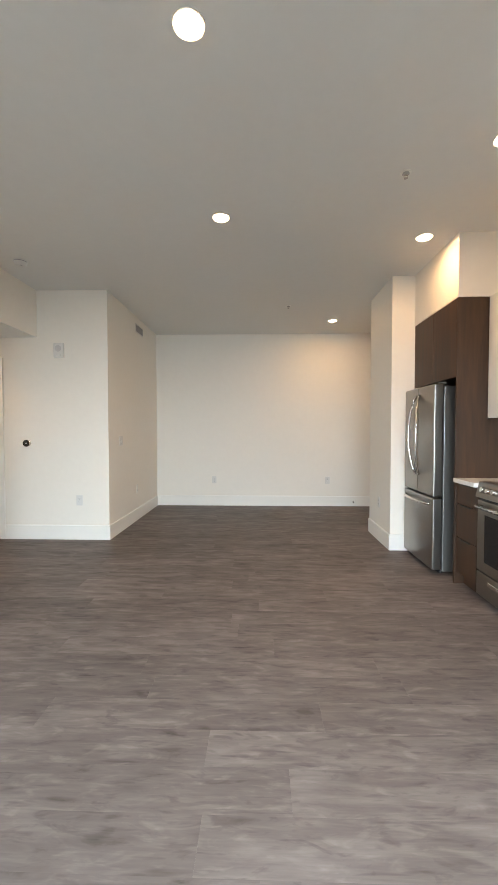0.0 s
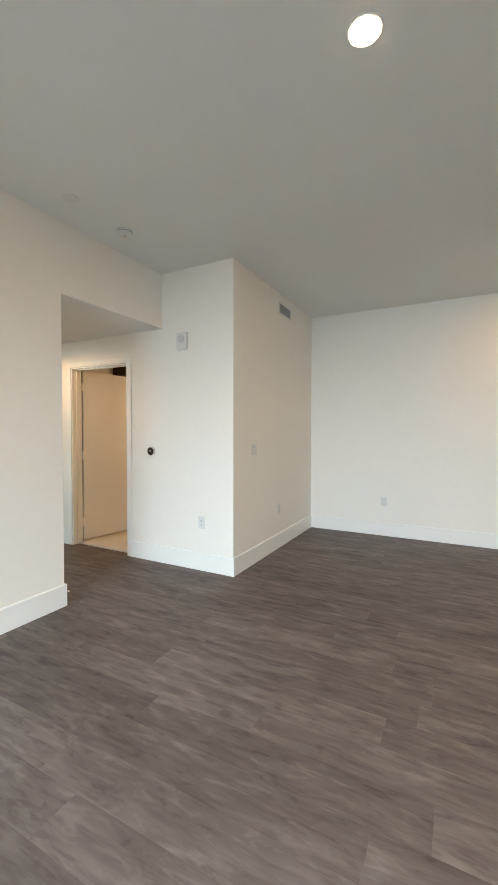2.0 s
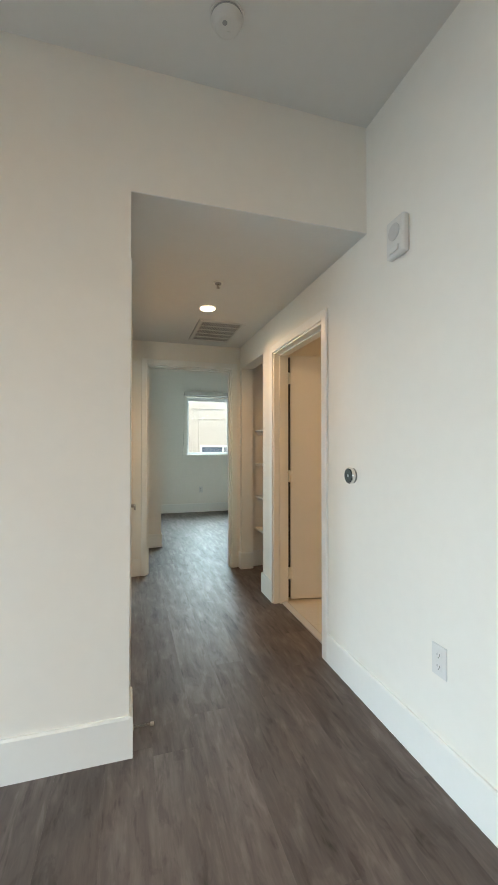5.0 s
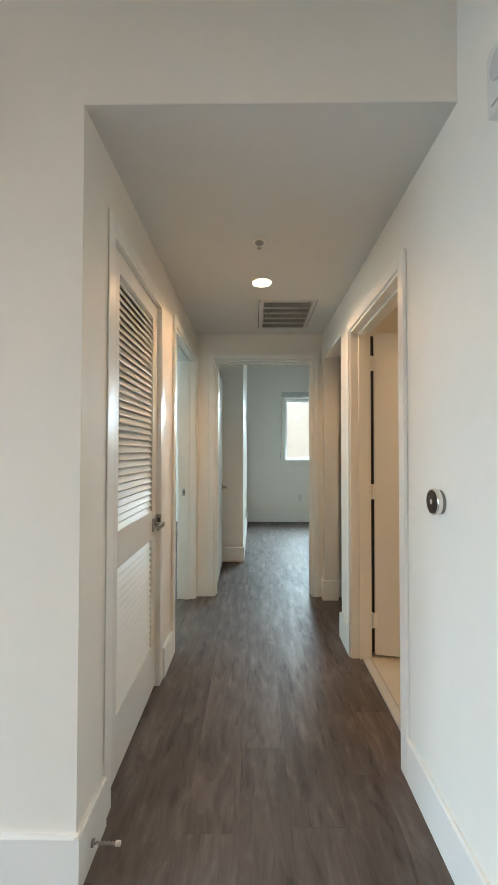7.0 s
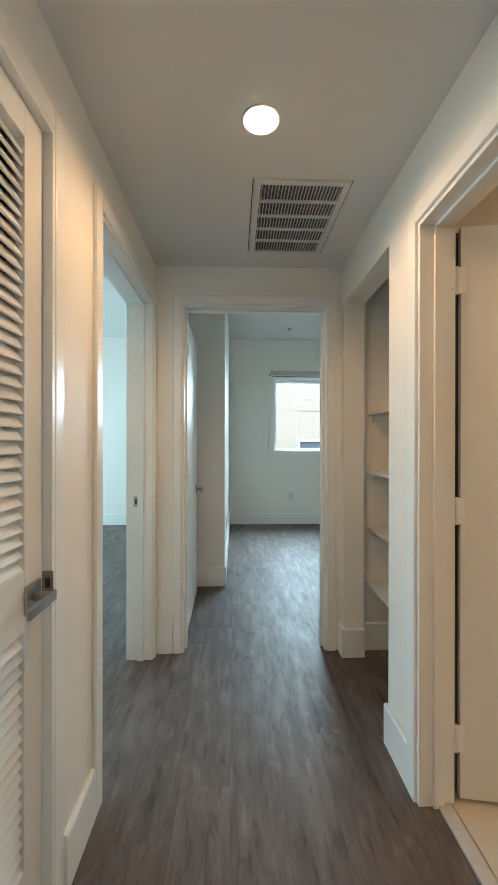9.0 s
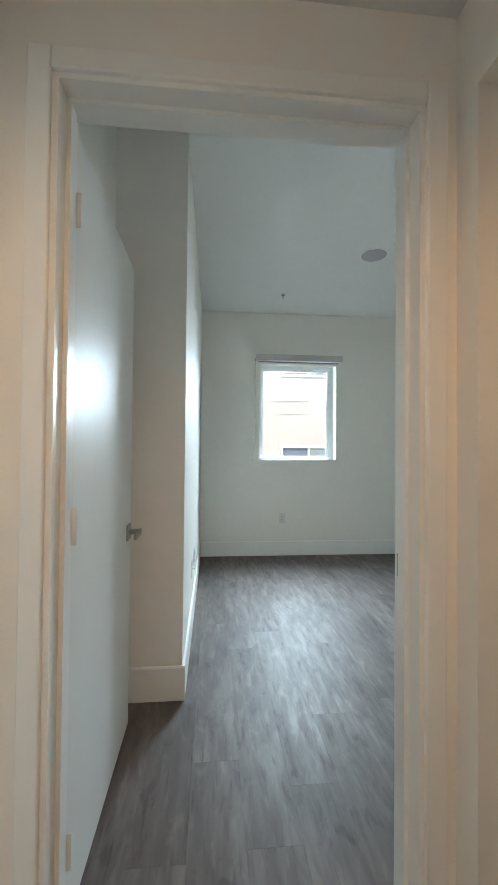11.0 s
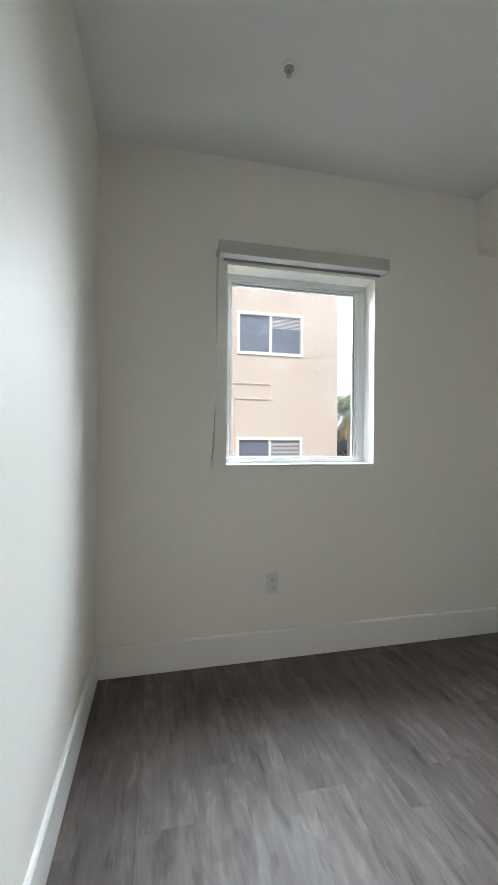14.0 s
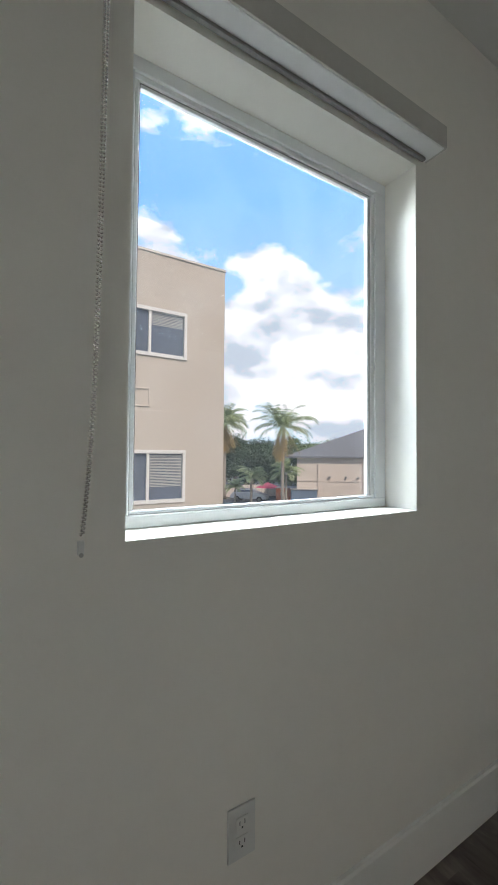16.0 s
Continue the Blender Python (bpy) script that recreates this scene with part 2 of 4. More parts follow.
DARKLEAF = material("tree_leaf", (0.065, 0.115, 0.06), rough=0.9, vary=0.5, scale=0.5)
MIDLEAF = material("light_tree_leaf", (0.17, 0.26, 0.11), rough=0.9, vary=0.4, scale=0.5)
BARK = material("palm_bark", (0.36, 0.32, 0.27), rough=0.9, vary=0.2, scale=3, bump=0.6, bump_scale=12)
CARPAINT = material("car_white", (0.7, 0.72, 0.74), rough=0.2, vary=0.02)
RUBBER = material("rubber", (0.02, 0.02, 0.02), rough=0.8, vary=0.1)
ORANGE = material("orange_panel", (0.45, 0.12, 0.05), rough=0.7, vary=0.1)
BLUEPANEL = material("blue_panel", (0.16, 0.24, 0.36), rough=0.7, vary=0.1)
PINK = material("pink_canopy", (0.6, 0.08, 0.16), rough=0.8, vary=0.1)
HILL = material("hazy_hill", (0.30, 0.38, 0.48), rough=1.0, vary=0.1, scale=0.02)
LIT = glow_material("lit_lens_warm", (1.0, 0.80, 0.55), 14.0)
LITHALL = glow_material("lit_lens_hall", (1.0, 0.85, 0.66), 14.0)
UNLIT = material("unlit_lens", (0.42, 0.40, 0.44), rough=0.4, vary=0.02)

# ---- building helpers ----


def slab(bm, x0, x1, y0, y1, z0, z1):
    """Adds a box between two corners."""
    x0, x1, y0, y1, z0, z1 = min(x0, x1), max(x0, x1), min(y0, y1), max(y0, y1), min(z0, z1), max(z0, z1)
    v = [bm.verts.new((x, y, z)) for x in (x0, x1) for y in (y0, y1) for z in (z0, z1)]
    for q in ((0, 1, 3, 2), (4, 6, 7, 5), (0, 4, 5, 1), (2, 3, 7, 6), (0, 2, 6, 4), (1, 5, 7, 3)):
        bm.faces.new([v[i] for i in q])
    return v


def boxes(*sizes, bevel=0.0, segments=2):
    bm = bmesh.new()
    for s in sizes:
        slab(bm, *s)
    if bevel:
        bmesh.ops.bevel(bm, geom=bm.edges[:], offset=bevel, segments=segments, affect="EDGES", profile=0.5)
    return bm


def disc(radius, z0, z1, segments=40, bevel=0.0, center=(0, 0), top=None):
    """A round plate or cone about a vertical axis."""
    bm = bmesh.new()
    r = bmesh.ops.create_cone(bm, cap_ends=True, segments=segments, radius1=radius, radius2=top if top is not None else radius, depth=z1 - z0)
    bmesh.ops.translate(bm, verts=bm.verts, vec=(center[0], center[1], (z0 + z1) / 2))
    if bevel:
        rim = [e for e in bm.edges if abs(e.verts[0].co.z - e.verts[1].co.z) < 1e-6]
        bmesh.ops.bevel(bm, geom=rim, offset=bevel, segments=3, affect="EDGES", profile=0.5)
    return bm


def turned(bm, m):
    bmesh.ops.transform(bm, matrix=m, verts=bm.verts)
    return bm


def merged(*parts):
    out = bmesh.new()
    for p in parts:
        me = bpy.data.meshes.new("tmp")
        p.to_mesh(me)
        p.free()
        out.from_mesh(me)
        bpy.data.meshes.remove(me)
    return out


def part(name, bm, mat, parent=None, label="", smooth=False):
    bmesh.ops.recalc_face_normals(bm, faces=bm.faces)
    me = bpy.data.meshes.new(name)
    bm.to_mesh(me)
    bm.free()
    if smooth:
        for p in me.polygons:
            p.use_smooth = True
    me.materials.append(mat)
    ob = new(name, me)
    if parent is not None:
        ob.parent = parent
    if label:
        ob["label"] = label
    return ob


def thing(name, label, category, m=None, group="", kind=""):
    ob = new(name)
    ob.empty_display_size = 0.1
    if m is not None:
        ob.matrix_basis = m
    return tagged(ob, label, category, group, kind)


def structure(name, label, category, mat, *sizes):
    return tagged(part(name, boxes(*sizes), mat), label, category, kind="structure")


def tube(points, radius, closed=False, sides=8):
    """A round bar swept through points."""
    bm = bmesh.new()
    pts = [Vector(p) for p in points]
    rings = []
    for i, p in enumerate(pts):
        a, b = pts[max(i - 1, 0)], pts[min(i + 1, len(pts) - 1)]
        d = (b - a).normalized()
        u = d.orthogonal().normalized() if abs(d.z) > 0.95 else d.cross(Vector((0, 0, 1))).normalized()
        w = d.cross(u)
        r = radius[i] if isinstance(radius, (list, tuple)) else radius
        rings.append([bm.verts.new(p + u * (r * math.cos(2 * math.pi * k / sides)) + w * (r * math.sin(2 * math.pi * k / sides))) for k in range(sides)])
    for r0, r1 in zip(rings, rings[1:]):
        for k in range(sides):
            bm.faces.new((r0[k], r0[(k + 1) % sides], r1[(k + 1) % sides], r1[k]))
    bm.faces.new(rings[0][::-1])
    bm.faces.new(rings[-1])
    return bm


# ---- setting: walls, ceilings ----
H, HH, BH = 2.808, 2.286, 2.812
structure("wall_hall_right", "white painted wall between hallway and bathroom", "wall", WALL,
          (-2.935, -1.68, 4.54, 4.66, 0, H), (-3.785, -2.935, 4.54, 4.66, 2.0, H), (-4.05, -3.785, 4.54, 4.66, 0, H),
          (-4.72, -4.05, 4.54, 4.66, 2.055, H), (-4.797, -4.72, 4.54, 4.66, 0, H))
structure("wall_lower_storey", "plain rendered wall of the storey below", "wall", PALEWALL, (-8.65, 2.42, -1.72, 6.75, -4.2, -0.202))
structure("wall_alcove_left", "white painted side wall of the dining alcove", "wall", WALL, (-1.80, -1.68, 4.66, 6.63, 0, H))
structure("wall_north", "white painted back wall of the living room", "wall", WALL, (-4.797, 2.42, 6.63, 6.75, 0, H))
structure("wall_east", "white painted wall behind the kitchen", "wall", WALL, (2.30, 2.42, -1.72, 6.63, 0, H))
structure("wall_south", "white painted wall around the large living room window", "wall", WALL,
          (-2.637, -1.9, -1.72, -1.6, 0, H), (1.5, 2.30, -1.72, -1.6, 0, H), (-1.9, 1.5, -1.72, -1.6, 2.35, H), (-1.9, 1.5, -1.72, -1.6, 0, 0.08))
structure("wall_living_left", "white painted living room wall ending at the hallway opening", "wall", WALL, (-2.637, -2.481, -1.6, 3.435, 0, H))
structure("wall_header", "white painted dropped header over the hallway opening", "wall", WALL, (-2.637, -2.481, 3.435, 4.54, HH + 0.004, H))
structure("wall_pier", "white painted wall pier between fridge and alcove", "wall", WALL, (1.375, 2.30, 4.235, 5.01, 0, H))
structure("wall_kitchen_bulkhead", "white painted bulkhead above the fridge cabinet", "wall", WALL, (1.605, 2.30, 3.348, 4.235, 2.302, H))
structure("wall_hall_left", "white painted hallway wall with two door openings", "wall", WALL,
          (-2.735, -2.637, 3.29, 3.435, 0, 2.36), (-3.83, -3.487, 3.29, 3.435, 0, 2.36), (-4.917, -4.735, 3.29, 3.435, 0, 2.36),
          (-3.487, -2.735, 3.29, 3.435, 2.05, 2.36), (-4.735, -3.83, 3.29, 3.435, 2.046, 2.36), (-4.917, -2.637, 3.29, 3.435, 2.36, BH))
structure("wall_hall_end", "white painted wall at the hallway end with the bedroom door opening", "wall", WALL,
          (-4.917, -4.797, 3.435, 3.595, 0, BH), (-4.917, -4.797, 4.458, 5.15, 0, BH), (-4.917, -4.797, 3.595, 4.458, 2.06, BH))
structure("wall_bedroom_entry_left", "white painted wall behind the open bedroom door", "wall", WALL, (-5.88, -4.917, 3.29, 3.47, 0, BH))
structure("wall_bedroom_left", "white painted left wall of the bedroom", "wall", WALL,
          (-6.00, -5.88, 3.435, 3.82, 0, BH), (-8.455, -6.00, 3.69, 3.82, 0, BH))
structure("wall_side_room", "white painted wall between the two bedrooms", "wall", WALL, (-8.455, -5.88, 3.29, 3.435, 0, BH))
structure("wall_bedroom_right", "white painted right wall of the bedroom", "wall", WALL, (-8.455, -4.797, 6.572, 6.69, 0, BH))
structure("wall_bedroom_near", "white painted wall corner beside the bedroom door", "wall", WALL, (-5.42, -4.917, 4.79, 6.572, 0, BH))
structure("wall_bedroom_soffit", "white painted soffit along the bedroom wall", "wall", WALL, (-8.455, -5.42, 6.135, 6.572, 2.455, BH))
structure("wall_window", "white painted bedroom wall with the window opening", "wall", WALL,
          (-8.65, -8.455, -0.7, 4.50, 0, BH), (-8.65, -8.455, 5.404, 6.69, 0, BH), (-8.65, -8.455, 4.50, 5.404, 0, 1.11), (-8.65, -8.455, 4.50, 5.404, 2.222, BH))
structure("wall_side_room_south", "white painted wall around the other bedroom window", "wall", WALL,
          (-8.455, -7.8, -0.7, -0.6, 0, BH), (-5.4, -3.6, -0.7, -0.6, 0, BH), (-7.8, -5.4, -0.7, -0.6, 0, 0.6), (-7.8, -5.4, -0.7, -0.6, 2.3, BH))
structure("wall_side_room_east", "white painted partition behind the louvred closet", "wall", WALL,
          (-3.70, -3.60, -0.6, 3.29, 0, BH), (-3.60, -2.637, 2.55, 2.65, 0, BH))
structure("wall_niche", "white painted inside of the linen niche", "wall", WALL,
          (-4.797, -3.86, 5.06, 5.15, 0, 2.36), (-3.95, -3.86, 4.66, 5.06, 0, 2.36))
structure("wall_bathroom", "cream painted bathroom wall", "wall", WALL, (-3.99, -3.95, 5.15, 6.63, 0, 2.4))
structure("ceiling", "white painted living room ceiling", "ceiling", CEIL, (-2.637, 2.42, -1.72, 6.75, H, H + 0.1))
structure("ceiling_hall", "white painted low hallway ceiling", "ceiling", CEIL, (-4.797, -2.637, 3.435, 4.54, HH, HH + 0.06), (-2.637, -2.481, 3.435, 4.54, HH, HH + 0.004), (-4.797, -3.86, 4.66, 5.06, 2.36, 2.42))
structure("ceiling_bathroom", "cream painted bathroom ceiling", "ceiling", CEIL, (-3.95, -1.80, 4.66, 6.63, 2.3, 2.36))
structure("ceiling_bedroom", "white painted bedroom ceiling", "ceiling", CEIL, (-8.65, -4.797, 3.435, 6.69, BH, BH + 0.1))
structure("ceiling_side_room", "white painted ceiling of the other bedroom", "ceiling", CEIL, (-8.65, -2.637, -0.7, 3.435, BH, BH + 0.1))

# ---- baseboards and casings ----
BASE = 0.164


def baseboard(label, *runs):
    """Runs: (axis, face, way, start, end): boards on the plane axis=face, standing off towards way."""
    bm = bmesh.new()
    for axis, face, way, a, b in runs:
        ends = []
        for u in (a, b):
            prof = ((0.0, 0.0), (0.014, 0.0), (0.014, BASE - 0.008), (0.009, BASE), (0.0, BASE))
            ends.append([bm.verts.new((u, face + way * d, z) if axis == "y" else (face + way * d, u, z)) for d, z in prof])
        bm.faces.new(ends[0])
        bm.faces.new(ends[1][::-1])
        for k in range(5):
            bm.faces.new((ends[0][k], ends[0][(k + 1) % 5], ends[1][(k + 1) % 5], ends[1][k]))
    return tagged(part("baseboard", bm, TRIM), label, "baseboard", kind="structure")


baseboard("white enamel baseboard along the hallway and living room wall", ("y", 4.54, -1, -2.874, -1.666))
baseboard("white enamel baseboard along the alcove wall", ("x", -1.68, 1, 4.54, 6.63))
baseboard("white enamel baseboard along the living room back wall", ("y", 6.63, -1, -1.666, 2.30))
baseboard("white enamel baseboard round the wall pier", ("x", 1.375, -1, 4.221, 5.01), ("y", 4.235, -1, 1.375, 1.62))
baseboard("white enamel baseboard along the living room wall", ("x", -2.481, 1, -1.6, 3.435))
baseboard("white enamel baseboard in the hallway by the louvred door", ("y", 3.435, 1, -2.68, -2.467), ("y", 3.435, 1, -3.768, -3.545))
baseboard("white enamel baseboard between bathroom door and linen niche", ("y", 4.54, -1, -4.064, -3.843), ("x", -4.05, -1, 4.54, 4.66))
baseboard("white enamel baseboard beside the linen niche", ("y", 4.54, -1, -4.797, -4.706), ("x", -4.72, 1, 4.54, 4.66))
baseboard("white enamel baseboard inside the linen niche", ("x", -4.797, 1, 4.66, 5.06), ("y", 5.06, -1, -4.783, -3.95))
baseboard("white enamel baseboard beside the bedroom door", ("x", -4.797, 1, 3.449, 3.54))
baseboard("white enamel baseboard in the bedroom entry", ("x", -5.88, 1, 3.47, 3.834))
baseboard("white enamel baseboard along the bedroom left wall", ("y", 3.82, 1, -8.455, -5.88))
baseboard("white enamel baseboard under the bedroom window", ("x", -8.455, 1, 3.834, 6.572))
baseboard("white enamel baseboard along the bedroom right wall", ("y", 6.572, -1, -8.441, -5.42))
baseboard("white enamel baseboard round the bedroom wall corner", ("x", -5.42, -1, 4.79, 6.558), ("y", 4.79, -1, -5.434, -4.917))
baseboard("white enamel baseboard of the other bedroom", ("x", -8.455, 1, -0.6, 3.29), ("y", 3.29, -1, -8.441, -4.82))


def casing(name, label, axis, face, way, a, b, top, width=0.06, depth=0.016, wall=0.12, stop=True):
    """Door casing on one wall face, with the jamb lining through the wall. a < b along the wall."""
    ob = thing(name, label, "door frame", kind="structure")

    def lay(u0, u1, v0, v1, z0, z1):
        return (u0, u1, v0, v1, z0, z1) if axis == "y" else (v0, v1, u0, u1, z0, z1)

    f0, f1 = face, face + way * depth
    part("casing_leg", boxes(lay(a - width, a, f0, f1, 0, top + width), bevel=0.004), TRIM, ob)
    part("casing_leg", boxes(lay(b, b + width, f0, f1, 0, top + width), bevel=0.004), TRIM, ob)
    part("casing_head", boxes(lay(a, b, f0, f1, top, top + width), bevel=0.004), TRIM, ob)
    j0, j1 = face + way * 0.004, face - way * wall
    t = 0.014
    part("jamb", boxes(lay(a, a + t, j0, j1, 0, top)), TRIM, ob)
    part("jamb", boxes(lay(b - t, b, j0, j1, 0, top)), TRIM, ob)
    part("jamb_head", boxes(lay(a + t, b - t, j0, j1, top - t, top)), TRIM, ob)
    if stop:
        s0, s1 = face - way * 0.045, face - way * 0.08
        part("door_stop", boxes(lay(a + t, a + t + 0.011, s0, s1, 0, top - t)), TRIM, ob)
        part("door_stop", boxes(lay(b - t - 0.011, b - t, s0, s1, 0, top - t)), TRIM, ob)
        part("door_stop", boxes(lay(a + t + 0.011, b - t - 0.011, s0, s1, top - t - 0.011, top - t)), TRIM, ob)
    return ob


bath_frame = casing("door_frame", "white enamel frame of the bathroom door", "y", 4.54, -1, -3.785, -2.935, 2.0, width=0.058, wall=0.12)
side_frame = casing("door_frame", "white enamel frame of the side bedroom door", "y", 3.435, 1, -4.735, -3.83, 2.046, wall=0.145)
bed_frame = casing("door_frame", "white enamel frame of the bedroom door", "x", -4.797, 1, 3.595, 4.458, 2.06, width=0.05)
closet_frame = casing("door_frame", "white enamel frame of the louvred closet door", "y", 3.435, 1, -3.487, -2.735, 2.05, width=0.055, depth=0.006, stop=False)


def strike(parent, m):
    plate = part("strike_plate", turned(boxes((-0.014, 0.014, -0.001, 0.0015, -0.03, 0.03), bevel=0.0008), m), NICKEL, parent, "satin nickel strike plate")
    part("latch_hole", turned(boxes((-0.006, 0.006, 0.0016, 0.002, -0.013, 0.013)), m), SLOT, plate)


strike(side_frame, pose(-4.721, 3.345, 0.905, 0, 0, -90))
strike(bed_frame, pose(-4.89, 4.444, 0.93, 0, 0, 180))

# ---- lights of the ceilings ----


def downlight(x, y, z, radius, lens, label, power, color, lit=True, recessed=False):
    ob = thing("ceiling_light", label, "ceiling light", pose(x, y, z), group="recessed ceiling lights")
    ring = merged(disc(radius, -0.006, 0.0, 48, bevel=0.002))
    part("trim_ring", ring, TRIM, ob)
    part("lens", disc(radius * 0.88, -0.0105, -0.0055, 48, bevel=0.003), lens, ob, "glowing lens" if lit else "unlit lens")
    if lit:
        if recessed:
            lamp_object("ceiling_light_lamp", "AREA", pose(x, y, z - 0.012), power, color, disk=radius * 1.7)
        else:
            lamp_object("ceiling_light_lamp", "SPOT", pose(x, y, z - 0.03), power, color, spot=radians(165), radius=radius * 0.8)
    return ob


WARM = (1.0, 0.64, 0.33)
for x, y in ((-0.243, 1.69), (-0.257, 3.075), (1.36, 3.42), (1.058, 5.86), (1.352, 2.33), (-0.25, 0.2)):
    downlight(x, y, H, 0.066, LIT, "round recessed ceiling light switched on, warm white", 7.2, WARM, recessed=True)
downlight(-3.716, 3.989, HH, 0.061, LITHALL, "round flat hallway ceiling light switched on", 25, (1.0, 0.60, 0.30))
downlight(-6.977, 5.243, BH, 0.115, UNLIT, "round flat bedroom ceiling light switched off", 0, WARM, lit=False)
lamp_object("bathroom_lamp", "AREA", look((-2.6, 5.6, 2.28), (-2.6, 5.6, 0)), 8, (1.0, 0.62, 0.30), size=0.3, size_y=0.3)

# ---- doors ----


def lever_handle(parent, m, flip=1):
    """Square rose, neck and flat lever. Local x runs along the lever, y away from the door."""
    rose = part("handle_rose", turned(boxes((-0.033, 0.033, 0, 0.008, -0.033, 0.033), bevel=0.0015), m), NICKEL, parent, "satin nickel square rose")
    part("handle_neck", turned(disc(0.011, 0, 0.045, 20), m @ pose(0, 0.006, 0, -90, 0, 0)), NICKEL, rose, smooth=True)
    part("lever", turned(boxes((-0.014, 0.112, 0.045, 0.056, -0.012, 0.012), bevel=0.003), m @ Matrix.Diagonal((flip, 1, 1, 1))), NICKEL, rose, "satin nickel flat lever")


def hinge(parent, m):
    """Butt hinge: two leaves and a knuckle, local z up."""
    h = part("hinge", turned(merged(boxes((-0.032, -0.002, -0.001, 0.001, -0.045, 0.045)), boxes((0.002, 0.03, -0.001, 0.001, -0.045, 0.045)), disc(0.006, -0.047, 0.047, 14)), m), TRIM, parent, "painted steel hinge")
    part("hinge_screws", turned(merged(*[turned(disc(0.0035, 0.0, 0.0016, 10), pose(-0.018, 0, z, 90, 0, 0)) for z in (-0.03, 0.0, 0.03)]), m), NICKEL, h)


# louvred closet door, closed
louvre_door = thing("door_1", "white louvred closet door, closed, with satin nickel lever", "door", kind="structure")
LX0, LX1, LY, LT = -3.47, -2.752, 3.415, 0.035
part("stile", boxes((LX0, -3.385, LY - LT, LY, 0.012, 2.034), bevel=0.002), DOOR, louvre_door)
part("stile", boxes((-2.865, LX1, LY - LT, LY, 0.012, 2.034), bevel=0.002), DOOR, louvre_door)
for z0, z1 in ((0.012, 0.243), (0.80, 0.945), (1.955, 2.034)):
    part("rail", boxes((-3.385, -2.865, LY - LT, LY, z0, z1), bevel=0.0015), DOOR, louvre_door)
slat_mesh = None
for z0, z1, count in ((0.245, 0.798, 18), (0.947, 1.953, 33)):
    for k in range(count):
        z = z0 + (k + 0.5) * (z1 - z0) / count
        if slat_mesh is None:
            s = part("slat", turned(boxes((-0.26, 0.26, -0.0035, 0.0035, -0.0235, 0.0235), bevel=0.0015, segments=1), pose(0, 0, 0, 33, 0, 0)), DOOR, louvre_door)
            slat_mesh = s.data
        else:
            s = new("slat", slat_mesh)
            s.parent = louvre_door
        s.location = (-3.125, LY - LT / 2 - 0.001, z)
# dark sheet puts the closet's shade into colour behind the slats
part("closet_shade_sheet", boxes((-3.385, -2.865, LY - LT - 0.012, LY - LT - 0.008, 0.243, 1.955)), DARKSHEET, louvre_door, "dark sheet giving the closet's shade behind the slats")
lever_handle(louvre_door, pose(-3.415, LY, 0.872, 0, 0, 0))
strike(closet_frame, pose(-3.473, 3.428, 0.885, 0, 0, -90))
for z in (0.25, 0.93, 1.82):
    hinge(louvre_door, pose(-2.748, 3.424, z, 0, 0, 0))

# bathroom door, open inwards
bath_door = thing("door_2", "plain white bathroom door standing open", "door", pose(-3.772, 4.666, 0, 0, 0, 80), kind="structure")
part("door_leaf", boxes((0.014, 0.80, 0.004, 0.039, 0.022, 1.985), bevel=0.002), DOOR, bath_door)
# dark strip colours in the shade between jamb and leaf
part("hinge_shade_strip", boxes((-0.004, 0.0138, 0.026, 0.034, 0.03, 1.975)), SLOT, bath_door)
for z in (0.23, 1.01, 1.80):
    hinge(bath_door, pose(0.0, 0.0, z, 0, 0, 8))
lever_handle(bath_door, pose(0.735, 0.004, 0.872, 0, 0, 180), 1)
lever_handle(bath_door, pose(0.735, 0.039, 0.872, 0, 0, 0), -1)
# bedroom door, open against the entry wall
bed_door = thing("door_3", "plain white bedroom door standing open with lever handle", "door", pose(-4.925, 3.603, 0, 0, 0, 180.5), kind="structure")
part("door_leaf", boxes((0.006, 0.785, 0.0, 0.035, 0.012, 2.03), bevel=0.002), DOOR, bed_door)
lever_handle(bed_door, pose(0.722, 0.0, 0.868, 0, 0, 180), 1)
part("latch_plate", boxes((0.7852, 0.7868, 0.006, 0.029, 0.84, 0.895)), NICKEL, bed_door, "satin nickel latch plate")
for z in (0.23, 1.03, 1.83):
    hinge(bed_door, pose(0.0, 0.016, z, 0, 0, 90))
# added dark strip for the shade in the hinge joint
part("hinge_shade_strip", boxes((-0.006, -0.002, 0.004, 0.03, 0.02, 2.03)), SLOT, bed_door)

# ---- linen niche ----
for z in (0.395, 0.73, 1.067, 1.415):
    sh = thing("shelf", "white melamine shelf fixed in the linen niche", "shelf", pose(-4.374, 4.875, z), group="niche shelves")
    part("board", boxes((-0.421, 0.421, -0.17, 0.184, -0.009, 0.009), bevel=0.0015), SHELF, sh)
    part("cleat", boxes((-0.422, -0.404, -0.14, 0.184, -0.047, -0.0095), bevel=0.001), SHELF, sh)
    part("cleat", boxes((-0.403, 0.421, 0.166, 0.1845, -0.047, -0.0095), bevel=0.001), SHELF, sh)

# ---- bathroom floor ----
bath_floor = structure("floor_bathroom", "beige tiled bathroom floor", "floor", GROUT, (-3.95, -1.79, 4.60, 6.62, 0.0005, 0.004))
tile_mesh = None
for i in range(3):
    for j in range(3):
        if tile_mesh is None:
            tl = part("tile", boxes((-0.298, 0.298, -0.298, 0.298, 0, 0.006), bevel=0.001, segments=1), TILE, bath_floor)
            tile_mesh = tl.data
        else:
            tl = new("tile", tile_mesh)
            tl.parent = bath_floor
        tl.location = (-3.62 + 0.6 * i, 4.95 + 0.6 * j, 0.003)
